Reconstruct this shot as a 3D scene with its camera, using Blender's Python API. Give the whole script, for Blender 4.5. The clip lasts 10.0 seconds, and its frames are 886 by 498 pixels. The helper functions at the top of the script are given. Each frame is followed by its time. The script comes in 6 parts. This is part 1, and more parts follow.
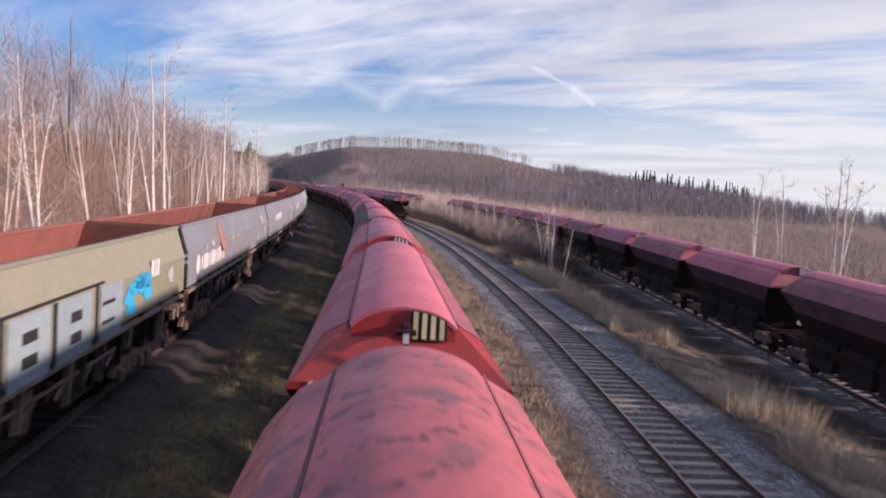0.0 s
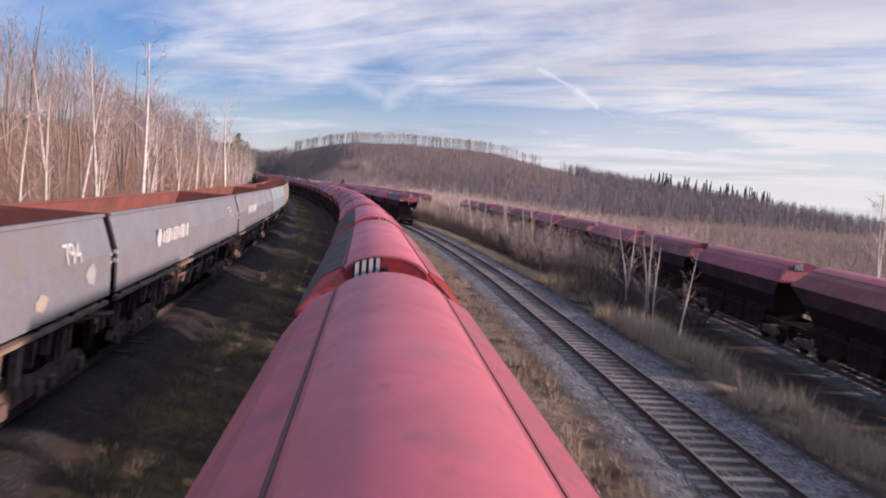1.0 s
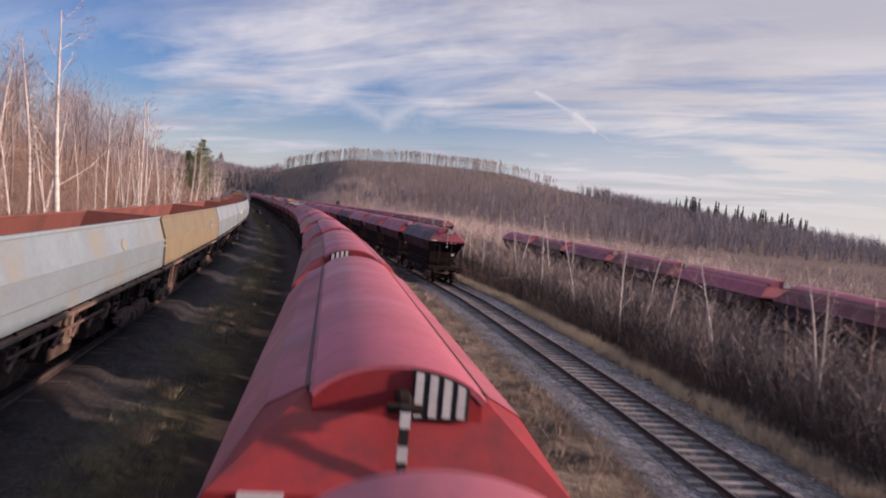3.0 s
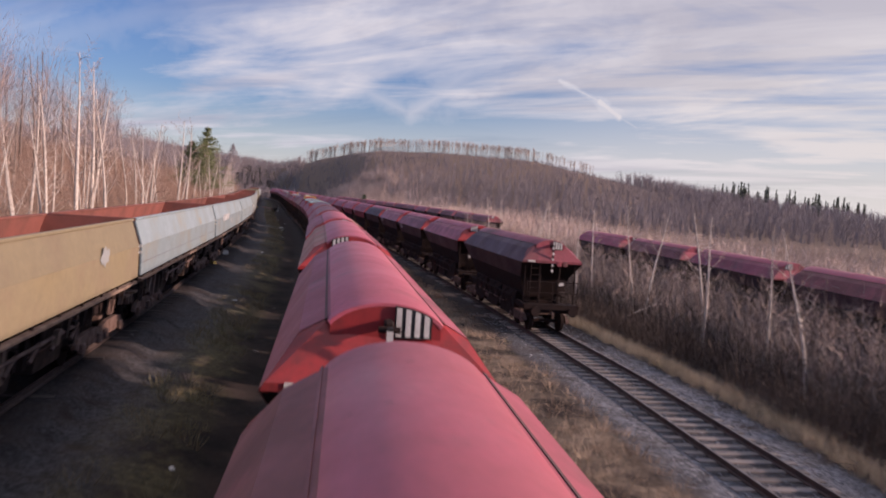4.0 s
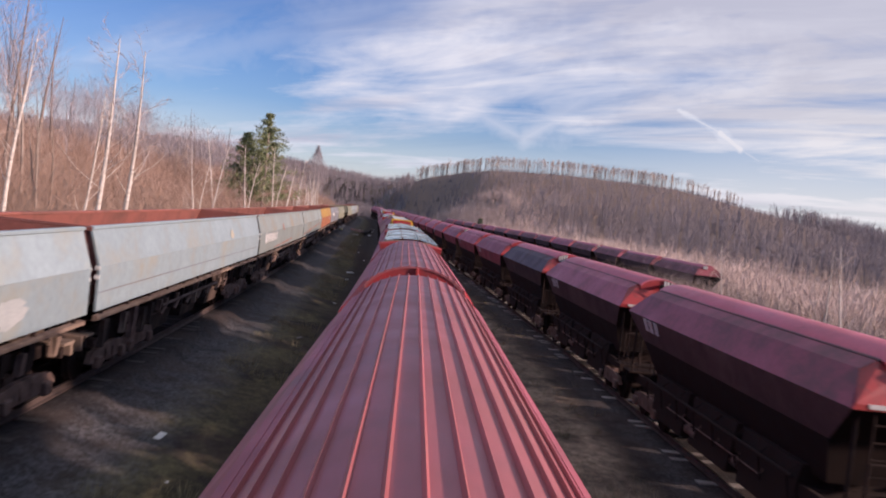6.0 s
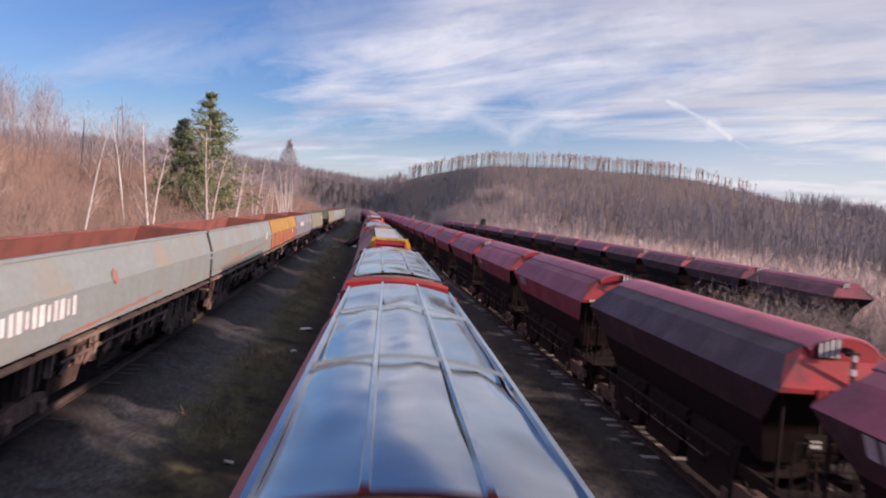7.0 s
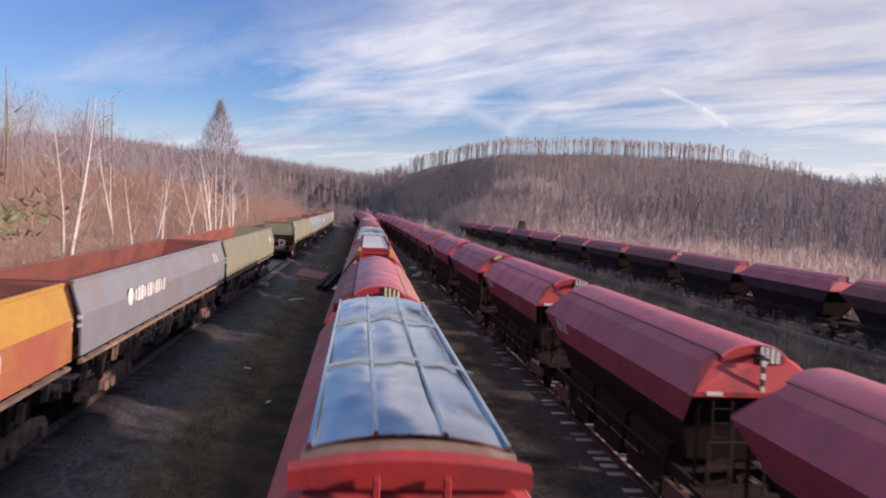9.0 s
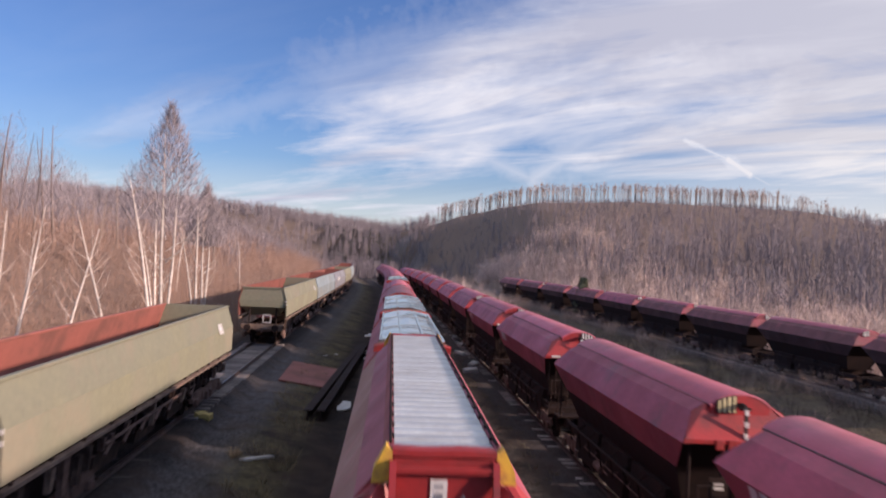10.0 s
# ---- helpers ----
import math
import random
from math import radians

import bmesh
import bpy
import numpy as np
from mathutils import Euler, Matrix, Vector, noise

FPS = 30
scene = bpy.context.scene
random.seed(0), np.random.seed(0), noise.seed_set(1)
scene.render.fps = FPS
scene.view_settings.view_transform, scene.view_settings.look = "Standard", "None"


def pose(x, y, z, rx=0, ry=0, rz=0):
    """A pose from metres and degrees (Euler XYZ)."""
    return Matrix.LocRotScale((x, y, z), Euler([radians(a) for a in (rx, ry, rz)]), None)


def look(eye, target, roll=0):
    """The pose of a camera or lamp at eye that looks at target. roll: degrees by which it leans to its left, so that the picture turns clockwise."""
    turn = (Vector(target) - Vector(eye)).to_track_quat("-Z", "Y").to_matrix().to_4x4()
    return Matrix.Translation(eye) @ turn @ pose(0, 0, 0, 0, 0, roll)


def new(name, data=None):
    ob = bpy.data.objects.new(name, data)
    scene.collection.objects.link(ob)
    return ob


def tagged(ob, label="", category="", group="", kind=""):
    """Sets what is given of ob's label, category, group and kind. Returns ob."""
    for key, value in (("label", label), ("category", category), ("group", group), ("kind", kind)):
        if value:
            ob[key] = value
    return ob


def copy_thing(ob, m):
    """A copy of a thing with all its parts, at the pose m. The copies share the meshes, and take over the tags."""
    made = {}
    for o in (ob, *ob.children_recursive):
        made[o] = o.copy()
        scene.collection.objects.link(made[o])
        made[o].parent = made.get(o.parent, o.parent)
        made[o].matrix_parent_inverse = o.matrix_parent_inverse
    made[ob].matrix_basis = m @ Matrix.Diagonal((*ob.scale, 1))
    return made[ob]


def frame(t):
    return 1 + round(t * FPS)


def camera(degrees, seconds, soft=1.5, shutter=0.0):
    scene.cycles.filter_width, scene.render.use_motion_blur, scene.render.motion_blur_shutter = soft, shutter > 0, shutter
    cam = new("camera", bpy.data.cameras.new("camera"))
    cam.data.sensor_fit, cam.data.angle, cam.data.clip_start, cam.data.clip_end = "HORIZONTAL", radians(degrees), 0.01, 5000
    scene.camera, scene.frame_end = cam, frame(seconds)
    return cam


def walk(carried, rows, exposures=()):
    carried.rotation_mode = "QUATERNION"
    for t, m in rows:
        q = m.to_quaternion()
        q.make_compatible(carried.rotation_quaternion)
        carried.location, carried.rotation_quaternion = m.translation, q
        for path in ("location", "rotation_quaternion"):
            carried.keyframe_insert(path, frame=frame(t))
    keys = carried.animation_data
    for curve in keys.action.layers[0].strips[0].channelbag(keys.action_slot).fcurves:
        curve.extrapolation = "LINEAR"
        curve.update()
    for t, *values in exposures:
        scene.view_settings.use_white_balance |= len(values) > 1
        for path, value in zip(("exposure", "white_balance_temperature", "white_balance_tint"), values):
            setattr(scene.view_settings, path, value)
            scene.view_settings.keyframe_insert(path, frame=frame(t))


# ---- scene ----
# ------------------------------------------------------------------ camera and its flight
cam = camera(57.89, 10.0, soft=1.95, shutter=0.16)
walk(cam, [
    (0.0, pose(-0.367, -17.923, 5.822, 85.492, -3.387, -4.283)),
    (0.5, pose(-0.323, -5.430, 5.578, 85.475, -3.870, -4.186)),
    (1.0, pose(-0.370, 7.410, 5.461, 85.455, -4.463, -4.073)),
    (1.5, pose(-0.544, 19.868, 5.331, 85.665, -5.189, -3.866)),
    (2.0, pose(-0.914, 32.376, 5.232, 85.954, -5.685, -3.697)),
    (2.5, pose(-1.509, 44.601, 5.346, 86.493, -5.506, -3.946)),
    (3.0, pose(-2.180, 57.006, 5.495, 87.016, -5.145, -4.270)),
    (3.5, pose(-3.035, 69.453, 5.548, 86.187, -4.638, -3.981)),
    (4.0, pose(-3.823, 81.894, 5.561, 86.265, -3.888, -2.463)),
    (4.5, pose(-4.669, 94.163, 5.437, 86.468, -4.338, -0.206)),
    (5.0, pose(-5.670, 106.729, 5.403, 86.467, -5.487, 1.708)),
    (5.5, pose(-6.956, 119.355, 5.518, 86.469, -6.807, 3.204)),
    (6.0, pose(-8.596, 132.106, 5.385, 87.275, -6.447, 5.346)),
    (6.5, pose(-10.268, 144.899, 5.518, 87.280, -5.419, 5.034)),
    (7.0, pose(-12.151, 157.940, 5.687, 87.262, -4.265, 4.847)),
    (7.5, pose(-14.297, 171.452, 5.651, 87.977, -3.342, 4.781)),
    (8.0, pose(-16.630, 184.811, 5.591, 88.465, -2.297, 4.473)),
    (8.5, pose(-18.919, 197.848, 6.138, 88.062, -1.956, 4.201)),
    (9.0, pose(-21.207, 210.803, 6.430, 86.906, -2.615, 4.664)),
    (9.5, pose(-23.486, 223.448, 6.319, 87.284, -2.001, 6.137)),
    (10.0, pose(-26.085, 236.669, 6.695, 90.492, -2.461, 6.371)),
], [(0.0, 0.48, 6250, 30), (0.6, 0.50, 6300, 30), (1.5, 0.24, 6450, 31), (2.0, 0.18, 6500, 31), (4.0, 0.22, 6700, 33), (5.5, 0.38, 6500, 31), (7.0, 0.42, 6400, 30), (8.5, 0.47, 6400, 30), (10.0, 0.48, 6550, 29)])

# ------------------------------------------------------------------ sky, sun
SUN_AZ, SUN_EL = radians(99.0), radians(16.0)      # azimuth clockwise from +y
world = bpy.data.worlds.new("winter_sky")
scene.world = world
world.use_nodes = True
wn, wl = world.node_tree.nodes, world.node_tree.links
wn.clear()


def wmath(op, a, b=None, clamp=False):
    n = wn.new("ShaderNodeMath")
    n.operation, n.use_clamp = op, clamp
    for i, v in enumerate((a, b)):
        if v is None:
            continue
        if isinstance(v, (int, float)):
            n.inputs[i].default_value = v
        else:
            wl.new(v, n.inputs[i])
    return n.outputs[0]


sky = wn.new("ShaderNodeTexSky")
sky.sky_type, sky.sun_disc = "NISHITA", False
sky.sun_elevation, sky.sun_rotation = SUN_EL, SUN_AZ
sky.air_density, sky.dust_density, sky.ozone_density, sky.altitude = 1.0, 0.4, 4.0, 250
geo = wn.new("ShaderNodeTexCoord")
sep = wn.new("ShaderNodeSeparateXYZ")
wl.new(geo.outputs["Generated"], sep.inputs[0])
dx, dy, dz = sep.outputs
# high cirrus: a plane far overhead, so that the streaks crowd towards the horizon
zz = wmath("ADD", wmath("MAXIMUM", dz, 0.0), 0.10)
comb = wn.new("ShaderNodeCombineXYZ")
wl.new(wmath("DIVIDE", dx, zz), comb.inputs[0])
wl.new(wmath("DIVIDE", dy, zz), comb.inputs[1])


def wrange(v, lo, hi, a=0.0, c=1.0, soft_=True):
    mr = wn.new("ShaderNodeMapRange")
    mr.interpolation_type = "SMOOTHSTEP" if soft_ else "LINEAR"
    for i, x in enumerate((lo, hi, a, c)):
        mr.inputs[1 + i].default_value = x
    wl.new(v, mr.inputs[0])
    return mr.outputs[0]


def cloud(scale, bearing, long_, across, detail, rough, warp, shift):
    """Streaky noise whose streaks run towards a bearing on the horizon (degrees clockwise from +y)."""
    turn = wn.new("ShaderNodeMapping")
    turn.inputs["Rotation"].default_value = (0, 0, radians(bearing))
    wl.new(comb.outputs[0], turn.inputs[0])
    mp = wn.new("ShaderNodeMapping")
    mp.inputs["Location"].default_value = shift
    mp.inputs["Scale"].default_value = (across, long_, 1)
    wl.new(turn.outputs[0], mp.inputs[0])
    no = wn.new("ShaderNodeTexNoise")
    no.inputs["Scale"].default_value, no.inputs["Detail"].default_value = scale, detail
    no.inputs["Roughness"].default_value, no.inputs["Distortion"].default_value = rough, warp
    wl.new(mp.outputs[0], no.inputs["Vector"])
    return no.outputs[0]


n_big = cloud(0.62, -46, 0.50, 1.0, 5, 0.55, 0.7, (3.1, 0.4, 0))
n_mid = cloud(1.5, -52, 0.42, 1.0, 7, 0.60, 0.9, (0.3, 2.4, 0))
n_fine = cloud(3.8, -62, 0.22, 1.0, 8, 0.62, 0.6, (1.7, 5.2, 0))
n_shade = cloud(1.1, -56, 0.36, 1.0, 6, 0.58, 0.9, (7.4, 1.9, 0))
n_sum = wmath("ADD", wmath("ADD", wmath("MULTIPLY", n_big, 0.50), wmath("MULTIPLY", n_mid, 0.36)), wmath("MULTIPLY", n_fine, 0.14))
# the sky is clear beyond an edge that climbs from the wood to the zenith
edge_n = Vector((-0.09, 0.959, 0.268)).cross(Vector((-0.40, 0.903, 0.147))).normalized()
ed = wn.new("ShaderNodeVectorMath"); ed.operation = "DOT_PRODUCT"
wl.new(geo.outputs["Generated"], ed.inputs[0]); ed.inputs[1].default_value = edge_n
clear = wrange(wmath("ADD", ed.outputs["Value"], wmath("MULTIPLY", wmath("SUBTRACT", n_mid, 0.5), 0.16)), -0.025, 0.060, 1.0, 0.06)
# more cloud higher up and towards the sun's side, thin over the valley
bias = wmath("ADD", wrange(dz, 0.10, 0.20, 0.02, 0.46), wrange(dx, -0.02, 0.34, 0.0, 0.36))
masses = wmath("ADD", wmath("MULTIPLY", wmath("SUBTRACT", n_sum, 0.5), 6.5), wmath("ADD", bias, 0.22), True)
cover = wmath("MULTIPLY", masses, clear)
# veil low in the sky, thick towards the sun's side
low = wmath("SUBTRACT", 1.0, wmath("MULTIPLY", wmath("MAXIMUM", dz, 0.0), wrange(dx, 0.0, 0.35, 9.0, 5.6)), True)
veil = wmath("MULTIPLY", low, wrange(dx, -0.25, 0.22, 0.62, 1.0))
# The cover high overhead is unseen cloud, added to lift the ambient light.
cover = wmath("MAXIMUM", wmath("MAXIMUM", cover, wrange(dz, 0.42, 0.75, 0.0, 0.85)), veil, True)
# the contrail: a short streak
def streak(a, b, width):
    va, vb = Vector(a).normalized(), Vector(b).normalized()
    axis = (vb - va)
    length = axis.length
    axis.normalize()
    rel = wn.new("ShaderNodeVectorMath"); rel.operation = "SUBTRACT"
    wl.new(geo.outputs["Generated"], rel.inputs[0]); rel.inputs[1].default_value = va
    dt = wn.new("ShaderNodeVectorMath"); dt.operation = "DOT_PRODUCT"
    wl.new(rel.outputs[0], dt.inputs[0]); dt.inputs[1].default_value = axis
    along = wmath("MINIMUM", wmath("MAXIMUM", dt.outputs["Value"], 0.0), length)
    sc = wn.new("ShaderNodeVectorMath"); sc.operation = "SCALE"
    sc.inputs[0].default_value = axis; wl.new(along, sc.inputs["Scale"])
    off = wn.new("ShaderNodeVectorMath"); off.operation = "SUBTRACT"
    wl.new(rel.outputs[0], off.inputs[0]); wl.new(sc.outputs[0], off.inputs[1])
    ln = wn.new("ShaderNodeVectorMath"); ln.operation = "LENGTH"
    wl.new(off.outputs[0], ln.inputs[0])
    no = wn.new("ShaderNodeTexNoise"); no.inputs["Scale"].default_value = 60
    wl.new(geo.outputs["Generated"], no.inputs["Vector"])
    w = wmath("ADD", wmath("MULTIPLY", no.outputs[0], width * 1.6), width * 0.1)
    return wmath("SUBTRACT", 1.0, wmath("DIVIDE", ln.outputs["Value"], w), True)


trail = None
for a, b, wd, am in (((0.174, 0.974, 0.149), (0.223, 0.967, 0.127), 0.005, 0.9), ((0.223, 0.967, 0.127), (0.247, 0.963, 0.110), 0.009, 1.25),
                     ((0.247, 0.963, 0.110), (0.268, 0.959, 0.098), 0.005, 0.6), ((-0.075, 0.989, 0.129), (-0.006, 0.995, 0.099), 0.020, 0.50),
                     ((-0.004, 0.995, 0.099), (0.035, 0.991, 0.126), 0.026, 0.60), ((0.035, 0.991, 0.130), (0.070, 0.985, 0.160), 0.060, 0.5),
                     ((0.15, 0.965, 0.215), (0.256, 0.950, 0.185), 0.060, 0.3),
                     ((-0.42, 0.90, 0.135), (-0.25, 0.945, 0.205), 0.030, 0.22), ((-0.25, 0.945, 0.205), (-0.02, 0.955, 0.285), 0.080, 0.34)):
    one = wmath("MULTIPLY", streak(a, b, wd), am, True)
    trail = one if trail is None else wmath("MAXIMUM", trail, one)
cover = wmath("MAXIMUM", cover, trail, True)
mix = wn.new("ShaderNodeMix")
mix.data_type = "RGBA"
wl.new(cover, mix.inputs[0])
blue = wn.new("ShaderNodeHueSaturation")
blue.inputs["Hue"].default_value, blue.inputs["Saturation"].default_value, blue.inputs["Value"].default_value = 0.508, 1.16, 1.26
wl.new(sky.outputs[0], blue.inputs["Color"])
wl.new(blue.outputs[0], mix.inputs[6])
# cloud light: white, warmer and brighter towards a glow set apart from the sun
sd = Vector((math.sin(SUN_AZ) * math.cos(SUN_EL), math.cos(SUN_AZ) * math.cos(SUN_EL), math.sin(SUN_EL)))
dt = wn.new("ShaderNodeVectorMath"); dt.operation = "DOT_PRODUCT"
wl.new(geo.outputs["Generated"], dt.inputs[0]); dt.inputs[1].default_value = Vector((0.80, 0.58, 0.12)).normalized()
side_glow = wmath("MULTIPLY", wmath("POWER", wmath("MAXIMUM", dt.outputs["Value"], 0.0), 4.0), wrange(dz, 0.10, 0.26, 1.0, 0.35))
cl = wn.new("ShaderNodeMix"); cl.data_type = "RGBA"
wl.new(side_glow, cl.inputs[0])
shade = wn.new("ShaderNodeMix"); shade.data_type = "RGBA"
wl.new(wmath("ADD", wmath("MULTIPLY", wmath("SUBTRACT", n_shade, 0.5), 5.0), wmath("ADD", wmath("ADD", wmath("MULTIPLY", low, 0.55), wmath("MULTIPLY", trail, 1.2)), 0.62), True), shade.inputs[0])
shade.inputs[6].default_value = (4.3, 4.95, 5.7, 1)      # grey undersides
shade.inputs[7].default_value = (6.7, 7.5, 7.7, 1)
wl.new(shade.outputs[2], cl.inputs[6])
cl.inputs[7].default_value = (7.6, 8.1, 7.1, 1)
wl.new(cl.outputs[2], mix.inputs[7])
bg = wn.new("ShaderNodeBackground")
bg.inputs["Strength"].default_value = 0.079
wo = wn.new("ShaderNodeOutputWorld")
wl.new(mix.outputs[2], bg.inputs[0])
wl.new(bg.outputs[0], wo.inputs[0])

sun = new("sun", bpy.data.lights.new("sun", "SUN"))
sun.data.energy, sun.data.angle, sun.data.color = 4.8, radians(3.0), (1.0, 0.81, 0.64)
sun.matrix_world = look(sd * 500, (0, 0, 0))

# ------------------------------------------------------------------ materials
MATS = {}


def mat(name, color, color2=None, rough=0.7, metal=0.0, scale=1.5, fine=22.0, mix2=0.5, bump=0.15, dirt=None, dirt_amt=0.35,
        spec=0.5, world_space=False, stretch=(1, 1, 1), island=0.0, rand=0.12, bdist=0.02, dscale=0.6, dlo=0.50, spots=None, spot_amt=0.6, spot_lo=0.665):
    m = bpy.data.materials.new(name)
    m.use_nodes = True
    n, l = m.node_tree.nodes, m.node_tree.links
    b = n["Principled BSDF"]
    b.inputs["Roughness"].default_value, b.inputs["Metallic"].default_value = rough, metal
    b.inputs["Specular IOR Level"].default_value = spec
    tc = n.new("ShaderNodeTexCoord")
    info = n.new("ShaderNodeObjectInfo")
    mp = n.new("ShaderNodeMapping")
    mp.inputs["Scale"].default_value = stretch
    if world_space:
        g = n.new("ShaderNodeNewGeometry")
        l.new(g.outputs["Position"], mp.inputs[0])
    else:
        va = n.new("ShaderNodeVectorMath"); va.operation = "ADD"
        cx = n.new("ShaderNodeVectorMath"); cx.operation = "SCALE"
        cx.inputs[0].default_value = (37, 19, 11)
        l.new(info.outputs["Random"], cx.inputs["Scale"])
        l.new(tc.outputs["Object"], va.inputs[0]); l.new(cx.outputs[0], va.inputs[1])
        l.new(va.outputs[0], mp.inputs[0])

    def noi(sc, det, rgh=0.6):
        t = n.new("ShaderNodeTexNoise")
        t.inputs["Scale"].default_value, t.inputs["Detail"].default_value, t.inputs["Roughness"].default_value = sc, det, rgh
        l.new(mp.outputs[0], t.inputs["Vector"])
        return t.outputs[0]

    def ramp(v, lo, hi, a=0.0, c=1.0):
        r = n.new("ShaderNodeMapRange")
        for i, x in enumerate((lo, hi, a, c)):
            r.inputs[1 + i].default_value = x
        l.new(v, r.inputs[0])
        return r.outputs[0]

    def mixc(f, a, c):
        x = n.new("ShaderNodeMix"); x.data_type = "RGBA"
        if isinstance(f, float):
            x.inputs[0].default_value = f
        else:
            l.new(f, x.inputs[0])
        for i, v in ((6, a), (7, c)):
            if isinstance(v, tuple):
                x.inputs[i].default_value = (*v, 1)
            else:
                l.new(v, x.inputs[i])
        return x.outputs[2]

    big, small = noi(scale, 5), noi(fine, 4)
    color2 = color2 or tuple(c * 0.7 for c in color)
    col = mixc(ramp(big, 0.35, 0.65, 0.0, mix2 * 2), color, color2)
    col = mixc(ramp(small, 0.3, 0.75, 0.0, 0.45), col, tuple(c * 0.62 for c in color2))
    if dirt:
        col = mixc(ramp(noi(dscale, 7, 0.68), dlo, dlo + 0.16, 0.0, dirt_amt), col, dirt)
    if spots:
        col = mixc(ramp(noi(4.5, 3, 0.55), spot_lo, spot_lo + 0.035, 0.0, spot_amt), col, spots)
    hsv = n.new("ShaderNodeHueSaturation")
    src = info.outputs["Random"]
    if island:
        src = n.new("ShaderNodeNewGeometry").outputs["Random Per Island"]
    l.new(ramp(src, 0, 1, 1 - max(rand, island), 1 + max(rand, island)), hsv.inputs["Value"])
    l.new(col, hsv.inputs["Color"])
    l.new(hsv.outputs[0], b.inputs["Base Color"])
    l.new(ramp(big, 0.3, 0.7, max(rough - 0.1, 0.03), min(rough + 0.12, 1)), b.inputs["Roughness"])
    if bump:
        bp = n.new("ShaderNodeBump")
        bp.inputs["Strength"].default_value, bp.inputs["Distance"].default_value = bump, bdist
        l.new(small, bp.inputs["Height"])
        l.new(bp.outputs[0], b.inputs["Normal"])
    MATS[name] = m
    return m


M_ROOF = mat("faded_red_roof_paint", (0.57, 0.118, 0.160), (0.48, 0.122, 0.150), rough=0.48, scale=0.7, fine=11, bump=0.12,
             dirt=(0.20, 0.09, 0.09), dirt_amt=0.5, dscale=0.9, dlo=0.56, spots=(0.16, 0.05, 0.06), spot_amt=0.5)
M_HULL = mat("weathered_red_hull_paint", (0.43, 0.088, 0.120), (0.31, 0.078, 0.100), rough=0.55, scale=0.5, fine=8, bump=0.08,
             dirt=(0.13, 0.07, 0.065), dirt_amt=0.65, dscale=0.7, rand=0.2, dlo=0.53)
# For sooty hulls, and for shade painted onto plates below the crease.
M_HULLD = mat("sooty_and_shaded_maroon_paint", (0.105, 0.056, 0.062), (0.070, 0.040, 0.044), rough=0.55, scale=0.5, fine=8, bump=0.08,
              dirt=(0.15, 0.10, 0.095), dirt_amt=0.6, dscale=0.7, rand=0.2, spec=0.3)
M_ROOFD = mat("blotched_red_roof_paint", (0.56, 0.115, 0.135), (0.42, 0.11, 0.12), rough=0.5, scale=1.1, fine=7, bump=0.15,
              dirt=(0.15, 0.075, 0.09), dirt_amt=0.85, dscale=2.2, dlo=0.51, spots=(0.09, 0.03, 0.04), spot_amt=0.8, spot_lo=0.60)
M_ROOFS = mat("stained_pink_roof_paint", (0.50, 0.130, 0.160), (0.36, 0.105, 0.125), rough=0.42, scale=0.9, fine=3.0, bump=0.20, bdist=0.04,
              dirt=(0.20, 0.10, 0.10), dirt_amt=0.6, dscale=1.3, dlo=0.50, spots=(0.16, 0.06, 0.07), spot_amt=0.5)
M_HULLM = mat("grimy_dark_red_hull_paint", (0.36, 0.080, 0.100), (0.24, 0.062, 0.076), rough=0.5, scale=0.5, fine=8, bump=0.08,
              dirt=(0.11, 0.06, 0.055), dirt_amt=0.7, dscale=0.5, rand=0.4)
M_BLACKISH = mat("black_patched_red_plate", (0.060, 0.042, 0.046), (0.035, 0.027, 0.030), rough=0.7, scale=0.9, fine=6, bump=0.15,
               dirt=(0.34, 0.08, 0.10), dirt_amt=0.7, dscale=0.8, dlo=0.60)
M_SEAM = mat("dark_shadow_line_seam", (0.060, 0.040, 0.040), (0.13, 0.062, 0.062), rough=0.8, scale=1.2, fine=9, bump=0.15)
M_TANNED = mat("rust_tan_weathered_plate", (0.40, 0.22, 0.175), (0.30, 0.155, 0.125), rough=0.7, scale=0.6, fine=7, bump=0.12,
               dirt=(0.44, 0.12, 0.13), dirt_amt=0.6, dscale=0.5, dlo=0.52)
M_BROWNED = mat("patchy_brown_red_plate", (0.27, 0.085, 0.085), (0.17, 0.065, 0.062), rough=0.65, scale=0.8, fine=7, bump=0.12,
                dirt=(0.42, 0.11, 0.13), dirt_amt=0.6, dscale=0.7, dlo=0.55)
M_END = mat("bright_red_end_paint", (0.40, 0.034, 0.034), (0.30, 0.030, 0.030), rough=0.45, scale=1.2, fine=14, bump=0.05,
            dirt=(0.09, 0.03, 0.03), dirt_amt=0.6, dscale=1.1)
M_UNDER = mat("near_black_underframe_steel", (0.022, 0.016, 0.016), (0.036, 0.023, 0.020), rough=0.8, scale=2, bump=0.2, spec=0.12)
M_RUST = mat("rusty_running_gear", (0.20, 0.125, 0.10), (0.095, 0.058, 0.046), rough=0.75, scale=3, bump=0.25)
M_BLACK = mat("black_rubber", (0.02, 0.02, 0.022), rough=0.6, bump=0.05)
M_WHITE = mat("dirty_white_paint", (0.72, 0.72, 0.70), (0.55, 0.55, 0.52), rough=0.5, bump=0.03)
M_YELLOW = mat("yellow_warning_paint", (0.72, 0.46, 0.04), (0.58, 0.34, 0.05), rough=0.5, bump=0.05, dirt=(0.24, 0.11, 0.05), dirt_amt=0.6, dscale=3)
M_CREAM = mat("cream_warning_stripe", (0.72, 0.66, 0.36), (0.6, 0.55, 0.3), rough=0.5, bump=0.03)
